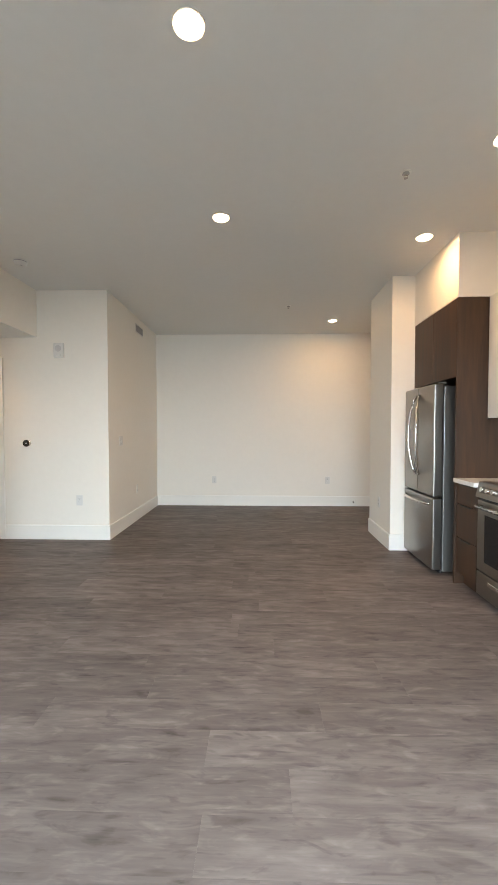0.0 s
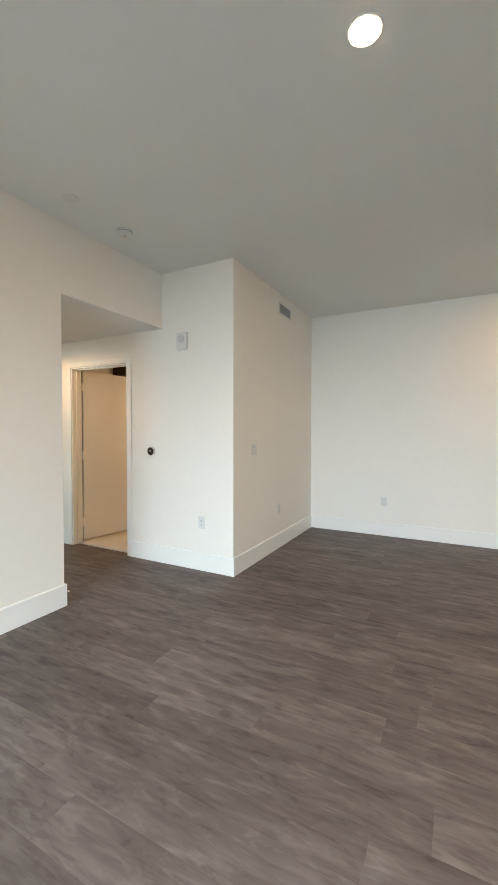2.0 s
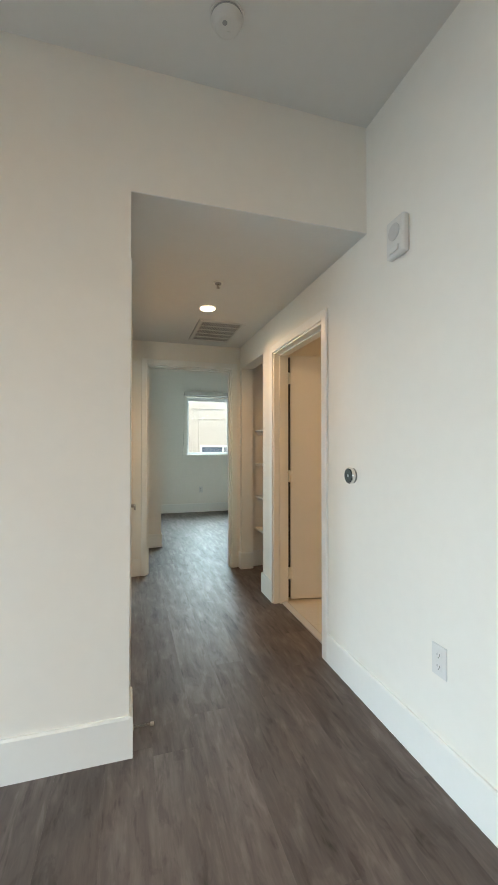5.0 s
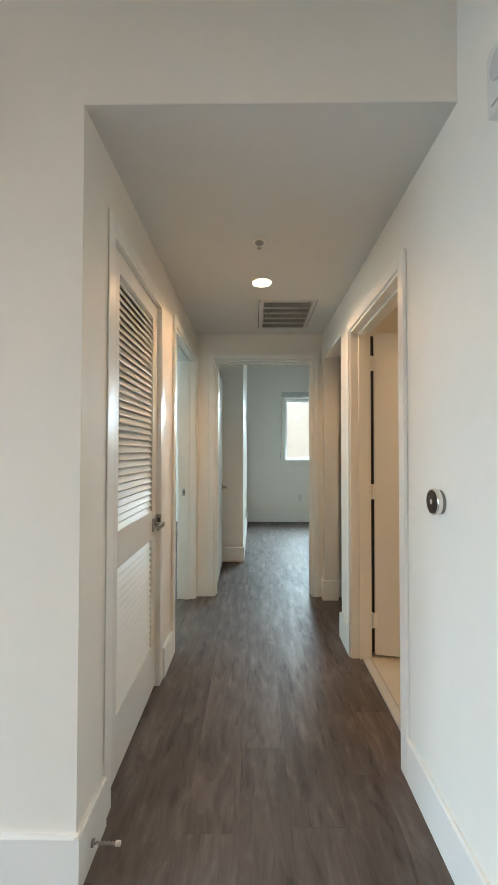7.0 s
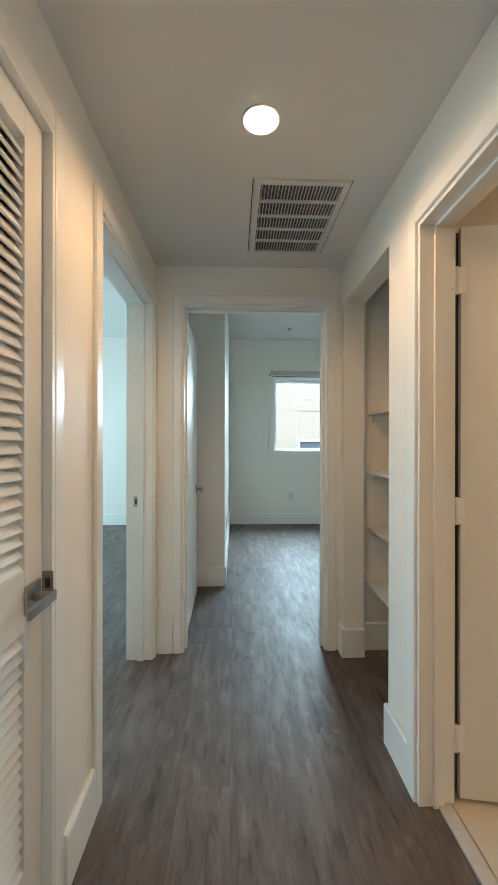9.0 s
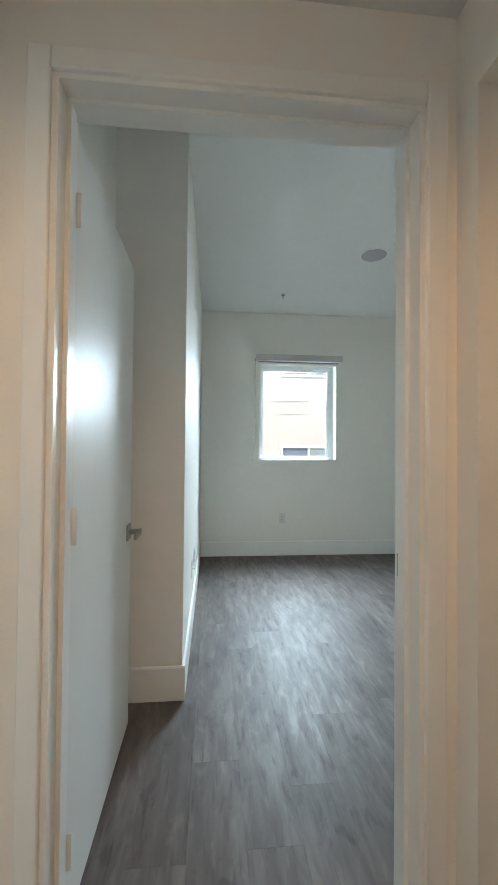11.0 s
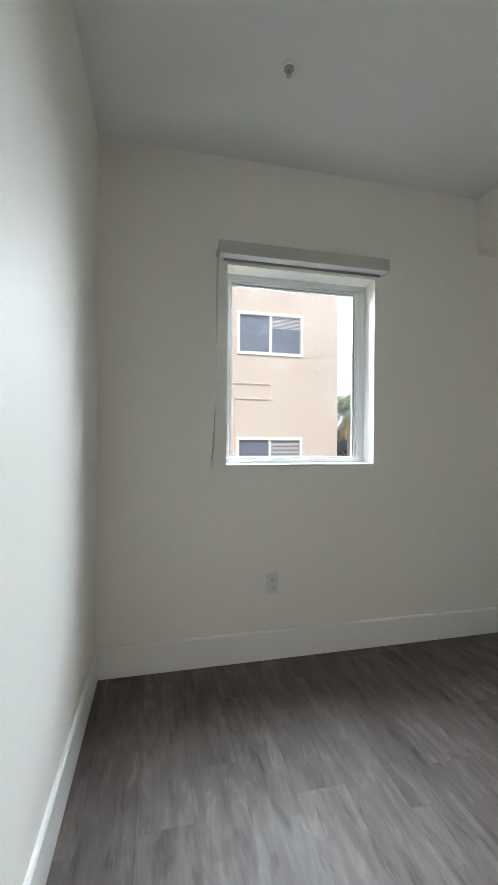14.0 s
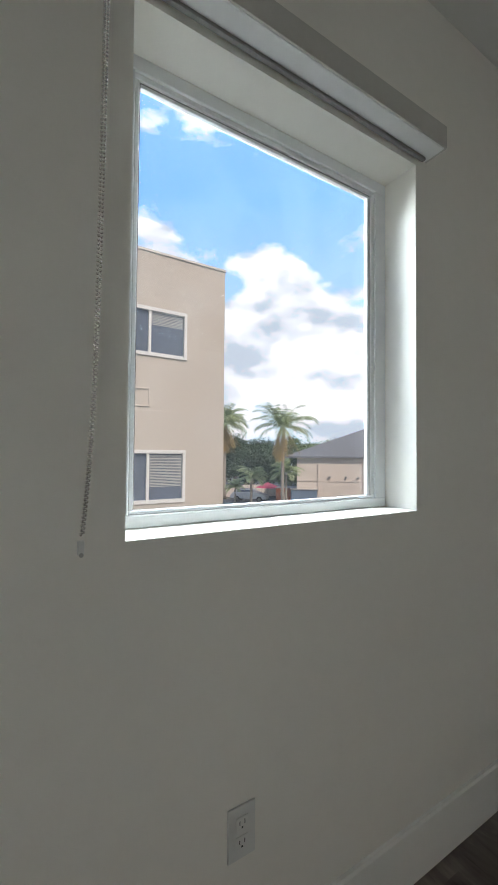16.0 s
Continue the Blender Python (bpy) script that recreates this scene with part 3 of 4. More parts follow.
structure("trim_threshold", "pale metal strip at the bathroom threshold", "threshold", PALEGREY, (-3.771, -2.949, 4.60, 4.645, 0, 0.0105))

bcab = thing("bathroom_cabinet", "dark walnut cabinet hung high on the bathroom wall", "cabinet")
part("body", boxes((-3.948, -3.735, 5.30, 6.10, 2.03, 2.296)), WALNUT, bcab)
for y0, y1 in ((5.302, 5.698), (5.702, 6.098)):
    part("cabinet_door", boxes((-3.734, -3.716, y0, y1, 2.032, 2.294), bevel=0.0015), WALNUT, bcab)

# ---- wall plates and devices ----


def outlet(m, label="white duplex power outlet on the wall above the baseboard"):
    ob = thing("outlet", label, "outlet", m, group="wall outlets")
    part("plate", boxes((-0.036, 0.036, 0, 0.006, -0.058, 0.058), bevel=0.002), PLASTIC, ob)
    for z in (-0.021, 0.021):
        face = part("receptacle", boxes((-0.016, 0.016, 0.0055, 0.0075, z - 0.0145, z + 0.0145), bevel=0.0012), PLASTIC, ob)
        part("slots", boxes((-0.0075, -0.0055, 0.0074, 0.0079, z - 0.003, z + 0.007), (0.0055, 0.0075, 0.0074, 0.0079, z - 0.003, z + 0.006), (-0.002, 0.002, 0.0074, 0.0079, z - 0.011, z - 0.007)), SLOT, face)
    return ob


FACE_S, FACE_E, FACE_N, FACE_W = 180, -90, 0, 90
outlet(pose(-2.018, 4.54, 0.447, 0, 0, FACE_S))
outlet(pose(-1.68, 5.545, 0.435, 0, 0, FACE_E))
outlet(pose(-0.73, 6.63, 0.425, 0, 0, FACE_S))
outlet(pose(1.13, 6.63, 0.425, 0, 0, FACE_S))
outlet(pose(1.375, 4.62, 0.43, 0, 0, FACE_W), "white duplex power outlet on the wall pier")
outlet(pose(-8.455, 4.77, 0.43, 0, 0, FACE_E), "white duplex power outlet under the bedroom window")
outlet(pose(-7.02, 3.82, 0.385, 0, 0, FACE_N), "white duplex power outlet on the bedroom side wall")
outlet(pose(-8.07, 6.572, 0.43, 0, 0, FACE_S), "white duplex power outlet on the bedroom far wall")


def cable_plate(m, label):
    ob = thing("cable_outlet", label, "outlet", m)
    part("plate", boxes((-0.036, 0.036, 0, 0.006, -0.058, 0.058), bevel=0.002), PLASTIC, ob)
    part("connector", turned(disc(0.005, 0, 0.018, 12), pose(0, 0.004, 0, -90, 0, 0)), CHROME, ob, "threaded metal connector")


cable_plate(pose(-6.715, 3.82, 0.385, 0, 0, FACE_N), "white cable outlet with metal connector on the bedroom wall")
stub = thing("cable_stub", "small dark cable end at the baseboard", "cable", pose(1.55, 6.616, 0.07))
part("sleeve", turned(disc(0.012, 0, 0.02, 14), pose(0, 0, 0, 90, 0, 0)), SLOT, stub)

sw = thing("light_switch", "white double rocker light switch plate", "light switch", pose(-1.68, 4.93, 1.112, 0, 0, FACE_E))
part("plate", boxes((-0.059, 0.059, 0, 0.006, -0.058, 0.058), bevel=0.002), PLASTIC, sw)
for u in (-0.023, 0.023):
    rk = part("rocker", turned(boxes((-0.0165, 0.0165, 0.003, 0.009, -0.033, 0.033), bevel=0.0015), pose(u, 0, 0, 3, 0, 0)), PLASTIC, sw)
    part("rocker_gap", boxes((u - 0.0185, u + 0.0185, 0.0055, 0.0064, -0.035, 0.035)), GREYPLASTIC, rk)

th = thing("thermostat", "round thermostat with black glass face and steel ring", "thermostat", pose(-2.61, 4.54, 1.095, 90, 0, 0))
part("base", disc(0.039, 0, 0.012, 48, bevel=0.002), STEELSIDE, th)
part("ring", disc(0.042, 0.010, 0.028, 48, bevel=0.003), CHROME, th, "brushed steel ring", smooth=False)
part("face", disc(0.037, 0.0275, 0.0305, 48, bevel=0.002), BLACKGLASS, th, "black glass face")
part("display_mark", disc(0.008, 0.0306, 0.0309, 24), GREYPLASTIC, th)

al = thing("fire_alarm", "white wall-mounted fire alarm sounder", "alarm", pose(-2.225, 4.54, 2.135, 90, 0, 0))
part("housing", boxes((-0.058, 0.058, -0.082, 0.082, 0, 0.036), bevel=0.012, segments=3), PLASTIC, al)
part("speaker_grille", disc(0.036, 0.0355, 0.039, 36, bevel=0.001, center=(0, 0.02)), PALEGREY, al, "round grey speaker grille")
part("strobe_lens", boxes((-0.03, 0.03, -0.066, -0.042, 0.0355, 0.042), bevel=0.003), VENT, al)

sd = thing("smoke_detector", "round white smoke detector on the ceiling", "smoke detector", pose(-2.185, 3.765, H))
part("base_ring", disc(0.062, -0.010, 0, 48, bevel=0.002), PLASTIC, sd)
part("gap_ring", disc(0.057, -0.016, -0.0098, 48), GREYPLASTIC, sd)
part("cover", disc(0.044, -0.046, -0.0158, 48, bevel=0.006, top=0.06), PLASTIC, sd)
part("sensor_window", disc(0.009, -0.0475, -0.0455, 20, center=(0.016, -0.012)), GREYPLASTIC, sd)
part("test_button", disc(0.008, -0.0475, -0.0455, 20, center=(-0.016, 0.01)), VENT, sd)

cp = thing("ceiling_cover_plate", "flush round white cover plate on the ceiling", "cover plate", pose(-2.176, 3.287, H))
part("plate", disc(0.052, -0.004, 0, 40, bevel=0.002), VENT, cp)


def sprinkler(x, y, z):
    ob = thing("sprinkler", "small pendent fire sprinkler with white escutcheon", "sprinkler", pose(x, y, z), group="ceiling sprinklers")
    part("escutcheon", disc(0.033, -0.006, 0, 32, bevel=0.002), TRIM, ob)
    part("head", merged(disc(0.008, -0.020, -0.005, 16), boxes((-0.012, -0.009, -0.002, 0.002, -0.034, -0.017)), boxes((0.009, 0.012, -0.002, 0.002, -0.034, -0.017)), boxes((-0.012, 0.012, -0.002, 0.002, -0.02, -0.016))), CHROME, ob, "metal sprinkler head")
    part("cup", disc(0.021, -0.013, -0.0055, 28, bevel=0.002), GREYPLASTIC, ob, "dark recessed cup")
    part("deflector", disc(0.011, -0.037, -0.034, 20), NICKEL, ob)


for p in ((0.917, 2.604, H), (0.383, 5.166, H), (-3.25, 3.967, HH), (-7.874, 4.658, BH)):
    sprinkler(*p)

reg = thing("wall_vent", "grey slatted air register high on the alcove wall", "vent", pose(-1.68, 5.70, 2.648, 0, 0, FACE_E))
for s in ((-0.165, 0.165, 0, 0.008, 0.046, 0.062), (-0.165, 0.165, 0, 0.008, -0.062, -0.046), (-0.165, -0.15, 0, 0.008, -0.046, 0.046), (0.15, 0.165, 0, 0.008, -0.046, 0.046)):
    part("frame_bar", boxes(s, bevel=0.002), VENT, reg)
part("inside", boxes((-0.15, 0.15, 0.0005, 0.002, -0.046, 0.046)), DARKSHEET, reg)
for k in range(21):
    part("slat", turned(boxes((-0.0012, 0.0012, -0.004, 0.004, -0.046, 0.046)), pose(-0.142 + k * 0.0142, 0.0055, 0, 0, 0, 30)), GREYPLASTIC, reg)

ret = thing("return_grille", "white ceiling return air grille with dark fins", "vent", pose(-4.306, 4.176, HH))
RX, RY = 0.305, 0.195
for s in ((-RX, RX, -RY, -RY + 0.028, -0.009, 0), (-RX, RX, RY - 0.028, RY, -0.009, 0), (-RX, -RX + 0.028, -RY + 0.028, RY - 0.028, -0.009, 0), (RX - 0.028, RX, -RY + 0.028, RY - 0.028, -0.009, 0)):
    part("frame_bar", boxes(s, bevel=0.002), VENT, ret)
part("filter", boxes((-RX + 0.028, RX - 0.028, -RY + 0.028, RY - 0.028, -0.0015, -0.0005)), DARKSHEET, ret, "dark filter behind the fins")
for k in range(1, 5):
    x = -RX + 0.028 + k * (2 * RX - 0.056) / 5
    part("cross_bar", boxes((x - 0.008, x + 0.008, -RY + 0.028, RY - 0.028, -0.0085, -0.002)), VENT, ret)
fin_mesh = None
for k in range(24):
    if fin_mesh is None:
        f = part("fin", turned(boxes((-RX + 0.028, RX - 0.028, -0.0008, 0.0008, -0.004, 0.0036)), pose(0, 0, 0, 18, 0, 0)), VENT, ret)
        fin_mesh = f.data
    else:
        f = new("fin", fin_mesh)
        f.parent = ret
    f.location = (0, -RY + 0.034 + k * (2 * RY - 0.068) / 23, -0.0045)
for y in (-RY - 0.004, RY + 0.004):
    part("edge_gap", boxes((-RX, RX, y - 0.002, y + 0.002, -0.0006, 0)), DARKSHEET, ret)

ds = thing("door_stop", "small spring door stop on the hallway baseboard", "door stop", pose(-2.56, 3.449, 0.06))
part("stop_base", turned(disc(0.011, 0, 0.006, 20), pose(0, 0, 0, -90, 0, 0)), NICKEL, ds)
part("spring", tube([(0.0042 * math.cos(a * 1.9), 0.005 + a * 0.0011, 0.0042 * math.sin(a * 1.9)) for a in range(62)], 0.0014, sides=5), NICKEL, ds)
part("tip", turned(disc(0.0075, 0.072, 0.088, 20, bevel=0.002), pose(0, 0, 0, -90, 0, 0)), PLASTIC, ds, "white rubber tip")

# ---- bedroom window ----
WY0, WY1, WZ0, WZ1 = 4.50, 5.404, 1.11, 2.222
win = thing("window_1", "white vinyl picture window with clear pane in the bedroom wall", "window", kind="structure")
FX0, FX1 = -8.602, -8.575
FL, FR, FT, FB = WY0 + 0.036, WY1 - 0.05, WZ1 - 0.036, WZ0 + 0.030
for s in ((WY0, WY1, WZ0, FB), (WY0, WY1, FT, WZ1), (WY0, FL, FB, FT), (FR, WY1, FB, FT)):
    part("window_frame", boxes((FX0, FX1, *s), bevel=0.003), VINYL, win)
for s in ((FL, FR, FB, FB + 0.010), (FL, FR, FT - 0.016, FT), (FL, FL + 0.012, FB + 0.010, FT - 0.016), (FR - 0.016, FR, FB + 0.010, FT - 0.016)):
    part("glazing_bead", boxes((FX0 + 0.006, FX1 - 0.006, *s), bevel=0.003), VINYL, win)
IL, IR, IT, IB = FL + 0.012, FR - 0.016, FT - 0.016, FB + 0.010
for s in ((IL, IR, IT - 0.005, IT), (IL, IL + 0.003, IB, IT - 0.005), (IR - 0.004, IR, IB, IT - 0.005)):
    part("gasket", boxes((FX0 + 0.004, FX1 - 0.012, *s)), GREYPLASTIC, win, "dark rubber gasket")
for s in ((IL + 0.003, IR - 0.004, IT - 0.014, IT - 0.005), (IR - 0.014, IR - 0.004, IB, IT - 0.014)):
    part("inner_bead", boxes((FX0 + 0.004, FX1 - 0.009, *s), bevel=0.002), VINYL, win)
pane = part("pane", boxes((FX0 + 0.008, FX0 + 0.012, IL - 0.004, IR + 0.004, WZ0 + 0.034, IT + 0.004)), GLASS, win, "clear glass pane with a faint dusty veil of glare")
pane.visible_shadow = False

bl = thing("roller_shade", "rolled-up roller shade in a grey cassette above the window", "roller shade")
part("cassette", boxes((-8.454, -8.385, 4.452, 5.452, 2.247, 2.318), bevel=0.004), SHADE, bl)
part("valance_face", boxes((-8.385, -8.380, 4.447, 5.457, 2.2495, 2.3185), bevel=0.001), DIMFASCIA, bl, "fascia coloured darker as the side away from the window")
part("fabric_roll", turned(disc(0.024, -0.47, 0.47, 24), pose(-8.42, 4.952, 2.282, 90, 0, 0)), FABRIC, bl, "dark rolled fabric", smooth=True)
part("hem_bar", boxes((-8.449, -8.436, 4.475, 5.43, 2.236, 2.246), bevel=0.002), FABRIC, bl)
for y in (4.449, 5.453):
    part("end_cap", boxes((-8.454, -8.383, y - 0.003, y + 0.003, 2.246, 2.3185), bevel=0.001), DIMFASCIA, bl)
part("clutch", turned(disc(0.017, -0.008, 0.008, 24, bevel=0.002), pose(-8.412, 4.438, 2.254, 90, 0, 0)), NICKEL, bl, "metal chain clutch")


def bead_chain(points, radius, gap):
    """Round beads strung along a line."""
    ico = bmesh.new()
    bmesh.ops.create_icosphere(ico, subdivisions=1, radius=radius)
    base = [v.co.copy() for v in ico.verts]
    tris = [[v.index for v in f.verts] for f in ico.faces]
    ico.free()
    verts, faces, left = [], [], 0.0
    for a, b in zip(points, points[1:]):
        a, b = Vector(a), Vector(b)
        span = (b - a).length
        d = left
        while d < span:
            c = a + (b - a) * (d / span)
            k = len(verts)
            verts += [c + v for v in base]
            faces += [[k + i for i in t] for t in tris]
            d += gap
        left = d - span
    me = bpy.data.meshes.new("bead_chain")
    me.from_pydata(verts, [], faces)
    return me


strand = [(-8.405 - 0.02 * (k / 20) ** 2, 4.440 - 0.006 * (k / 20) - 0.016 * (k / 20) ** 6, 2.232 - k * 0.05475) for k in range(21)]
chain_mesh = bead_chain(strand + [(x - 0.012 * (1 - k / 20), y - 0.004, z) for k, (x, y, z) in list(enumerate(strand))[::-1]], 0.0034, 0.0078)
chain_mesh.materials.append(CHROME)
ch = tagged(new("bead_chain", chain_mesh), "steel bead chain hanging beside the window", "chain")
clip = thing("chain_holder", "small plastic chain holder screwed to the wall", "chain holder", pose(-8.455, 4.418, 1.108))
part("bracket", boxes((0, 0.010, -0.006, 0.006, -0.013, 0.013), bevel=0.002), VENT, clip)
part("screw", turned(disc(0.004, 0.015, 0.018, 12), pose(-0.004, 0, -0.012, 0, 90, 0)), NICKEL, clip)

# ---- living room and side room windows behind the walk ----
lw = thing("window_2", "large white framed sliding window of the living room", "window", kind="structure")
for s in ((-1.9, 1.5, -1.70, -1.64, 0.08, 0.14), (-1.9, 1.5, -1.70, -1.64, 2.29, 2.35), (-1.9, -1.84, -1.70, -1.64, 0.14, 2.29), (1.44, 1.5, -1.70, -1.64, 0.14, 2.29), (-0.23, -0.17, -1.70, -1.64, 0.14, 2.29)):
    part("window_frame", boxes(s, bevel=0.003), VINYL, lw)
for x0, x1 in ((-1.84, -0.23), (-0.17, 1.44)):
    part("pane", boxes((x0, x1, -1.675, -1.669, 0.14, 2.29)), GLASS, lw).visible_shadow = False
rw = thing("window_3", "white framed window of the other bedroom", "window", kind="structure")
for s in ((-7.8, -5.4, -0.68, -0.63, 0.6, 0.66), (-7.8, -5.4, -0.68, -0.63, 2.24, 2.3), (-7.8, -7.74, -0.68, -0.63, 0.66, 2.24), (-5.46, -5.4, -0.68, -0.63, 0.66, 2.24), (-6.63, -6.57, -0.68, -0.63, 0.66, 2.24)):
    part("window_frame", boxes(s, bevel=0.003), VINYL, rw)
for x0, x1 in ((-7.74, -6.63), (-6.57, -5.46)):
    part("pane", boxes((x0, x1, -0.66, -0.654, 0.66, 2.24)), GLASS, rw).visible_shadow = False

# ---- kitchen ----
fridge = thing("refrigerator", "stainless steel french door refrigerator with bottom freezer drawer", "refrigerator")
part("body", boxes((1.60, 2.27, 3.55, 4.21, 0.02, 1.62), bevel=0.006), STEELSIDE, fridge, "dark grey cabinet body")
part("door", boxes((1.51, 1.594, 3.545, 3.878, 0.668, 1.637), bevel=0.012, segments=3), STEEL, fridge)
part("door", boxes((1.51, 1.594, 3.882, 4.215, 0.668, 1.637), bevel=0.012, segments=3), STEEL, fridge)
part("freezer_drawer", boxes((1.51, 1.594, 3.545, 4.215, 0.035, 0.655), bevel=0.012, segments=3), STEEL, fridge)
part("door_seal", boxes((1.5935, 1.601, 3.553, 4.207, 0.04, 1.62)), SLOT, fridge)
for y, lean in ((3.845, -1), (3.915, 1)):
    bow = [(1.51 - 0.055 * math.sin(math.pi * k / 16) ** 0.6 - 0.002, y + lean * 0.058 * math.sin(math.pi * k / 16), 0.83 + k * 0.735 / 16) for k in range(17)]
    part("door_handle", tube(bow, 0.011, sides=12), CHROME, fridge, "curved bright steel handle", smooth=True)
bow = [(1.51 - 0.05 * math.sin(math.pi * k / 16) ** 0.5 - 0.002, 3.60 + k * 0.56 / 16, 0.60) for k in range(17)]
part("drawer_handle", tube(bow, 0.012, sides=12), CHROME, fridge, "horizontal bright steel handle", smooth=True)
part("hinge_cover", boxes((1.56, 1.62, 3.56, 3.60, 1.638, 1.652), bevel=0.003), STEELSIDE, fridge)
part("toe_grille", boxes((1.585, 1.60, 3.57, 4.19, 0.0, 0.034)), SLOT, fridge)

fp = thing("fridge_cabinet", "tall walnut cabinet panel and doors over the refrigerator", "cabinet")
part("side_panel", boxes((1.605, 2.296, 3.348, 3.370, 0.0, 2.300), bevel=0.001), WALNUT, fp)
part("body", boxes((1.628, 2.296, 3.372, 4.231, 1.675, 2.300)), WALNUT, fp)
part("cabinet_door", boxes((1.606, 1.626, 3.374, 3.800, 1.672, 2.297), bevel=0.0012), WALNUT, fp)
part("cabinet_door", boxes((1.606, 1.626, 3.804, 4.230, 1.672, 2.297), bevel=0.0012), WALNUT, fp)

bc = thing("base_cabinet", "walnut base cabinet with three drawers", "cabinet")
part("body", boxes((1.636, 2.296, 3.04, 3.346, 0.10, 0.824)), WALNUT, bc)
part("toe_kick", boxes((1.685, 2.296, 3.04, 3.346, 0.0, 0.098)), WALNUT, bc)
for z0, z1 in ((0.105, 0.385), (0.39, 0.655), (0.66, 0.818)):
    dr = part("drawer_front", boxes((1.615, 1.634, 3.043, 3.344, z0, z1), bevel=0.0012), WALNUT, bc)
    part("edge_pull", boxes((1.598, 1.6145, 3.12, 3.25, z1 - 0.006, z1 + 0.001), bevel=0.001), SLOT, dr, "dark edge pull")

ct = thing("countertop", "white quartz countertop over the base cabinet", "countertop")
part("slab", boxes((1.585, 2.296, 3.038, 3.346, 0.825, 0.858), bevel=0.002), QUARTZ, ct)

rg = thing("kitchen_range", "stainless steel electric range with black glass oven door", "range", pose(0.05, 0, 0))
part("body", boxes((1.61, 2.24, 2.285, 3.034, 0.05, 0.80)), STEELSIDE, rg)
part("cooktop", boxes((1.62, 2.24, 2.285, 3.034, 0.80, 0.862), bevel=0.003), BLACKGLASS, rg)
panel = bmesh.new()
v = [panel.verts.new(c) for y in (2.287, 3.032) for c in ((1.545, y, 0.762), (1.572, y, 0.872), (1.68, y, 0.872), (1.68, y, 0.762))]
for q in ((0, 1, 2, 3), (7, 6, 5, 4), (0, 4, 5, 1), (1, 5, 6, 2), (2, 6, 7, 3), (3, 7, 4, 0)):
    panel.faces.new([v[i] for i in q])
part("control_panel", panel, STEEL, rg)
for y in (2.93, 2.865, 2.80, 2.52, 2.455, 2.39):
    kn = part("knob", turned(disc(0.022, 0, 0.034, 24, bevel=0.004, top=0.018), pose(1.558, y, 0.818, 0, -76, 0)), CHROME, rg, "bright steel knob")
part("oven_door", boxes((1.56, 1.605, 2.290, 3.030, 0.235, 0.742), bevel=0.005), STEEL, rg)
part("oven_window", boxes((1.556, 1.5605, 2.40, 2.93, 0.31, 0.645), bevel=0.001), BLACKGLASS, rg, "black glass window")
part("oven_handle", tube([(1.56, 2.35, 0.70), (1.515, 2.36, 0.703), (1.51, 2.66, 0.705), (1.515, 2.96, 0.703), (1.56, 2.97, 0.70)], 0.013, sides=12), CHROME, rg, smooth=True)
part("vent_slot", boxes((1.575, 1.61, 2.30, 3.02, 0.745, 0.758)), SLOT, rg)
part("storage_drawer", boxes((1.56, 1.605, 2.290, 3.030, 0.055, 0.225), bevel=0.005), STEEL, rg)
part("drawer_handle", boxes((1.546, 1.561, 2.45, 2.87, 0.165, 0.195), bevel=0.005), CHROME, rg)
for y in (2.33, 2.99):
    part("foot", disc(0.016, 0.0, 0.052, 14, center=(1.66, y)), SLOT, rg)

uc = thing("upper_cabinet", "white wall-hung kitchen cabinet", "cabinet")
part("body", boxes((1.866, 2.296, 2.29, 3.344, 1.34, 2.300)), SHELF, uc)
for y0, y1 in ((2.292, 2.815), (2.819, 3.342)):
    part("cabinet_door", boxes((1.846, 1.864, y0, y1, 1.338, 2.297), bevel=0.0015), SHELF, uc)

# ---- outside ----
GZ = -4.2
structure("ground", "grey asphalt and bare ground outside", "ground", ASPHALT, (-3000, 3000, -3000, 3000, GZ - 0.1, GZ))

# sky backdrop, far off
sm = bpy.data.materials.new("cloudy_sky")
sm.use_nodes = True
sn, sl = sm.node_tree.nodes, sm.node_tree.links
sn.remove(sn["Principled BSDF"])
em, stc, smap = sn.new("ShaderNodeEmission"), sn.new("ShaderNodeTexCoord"), sn.new("ShaderNodeMapping")
smap.inputs["Scale"].default_value = (0.0068, 0.0068, 0.0115)
smap.inputs["Location"].default_value = (2.6, 0.35, 0.4)
sl.new(stc.outputs["Object"], smap.inputs["Vector"])
cn, puff = sn.new("ShaderNodeTexNoise"), sn.new("ShaderNodeTexNoise")
cn.inputs["Scale"].default_value, cn.inputs["Detail"].default_value, cn.inputs["Roughness"].default_value = 1.0, 9.0, 0.55
puff.inputs["Scale"].default_value, puff.inputs["Detail"].default_value = 2.2, 6.0
sl.new(smap.outputs[0], cn.inputs["Vector"])
sl.new(smap.outputs[0], puff.inputs["Vector"])
sep = sn.new("ShaderNodeSeparateXYZ")
sl.new(stc.outputs["Object"], sep.inputs[0])
low = sn.new("ShaderNodeMapRange")
low.inputs["From Min"].default_value, low.inputs["From Max"].default_value = 0.0, 260.0
low.inputs["To Min"].default_value, low.inputs["To Max"].default_value = 0.07, -0.13
sl.new(sep.outputs["Z"], low.inputs["Value"])
cover = sn.new("ShaderNodeMath")
sl.new(cn.outputs["Fac"], cover.inputs[0])
banks = low.outputs[0]
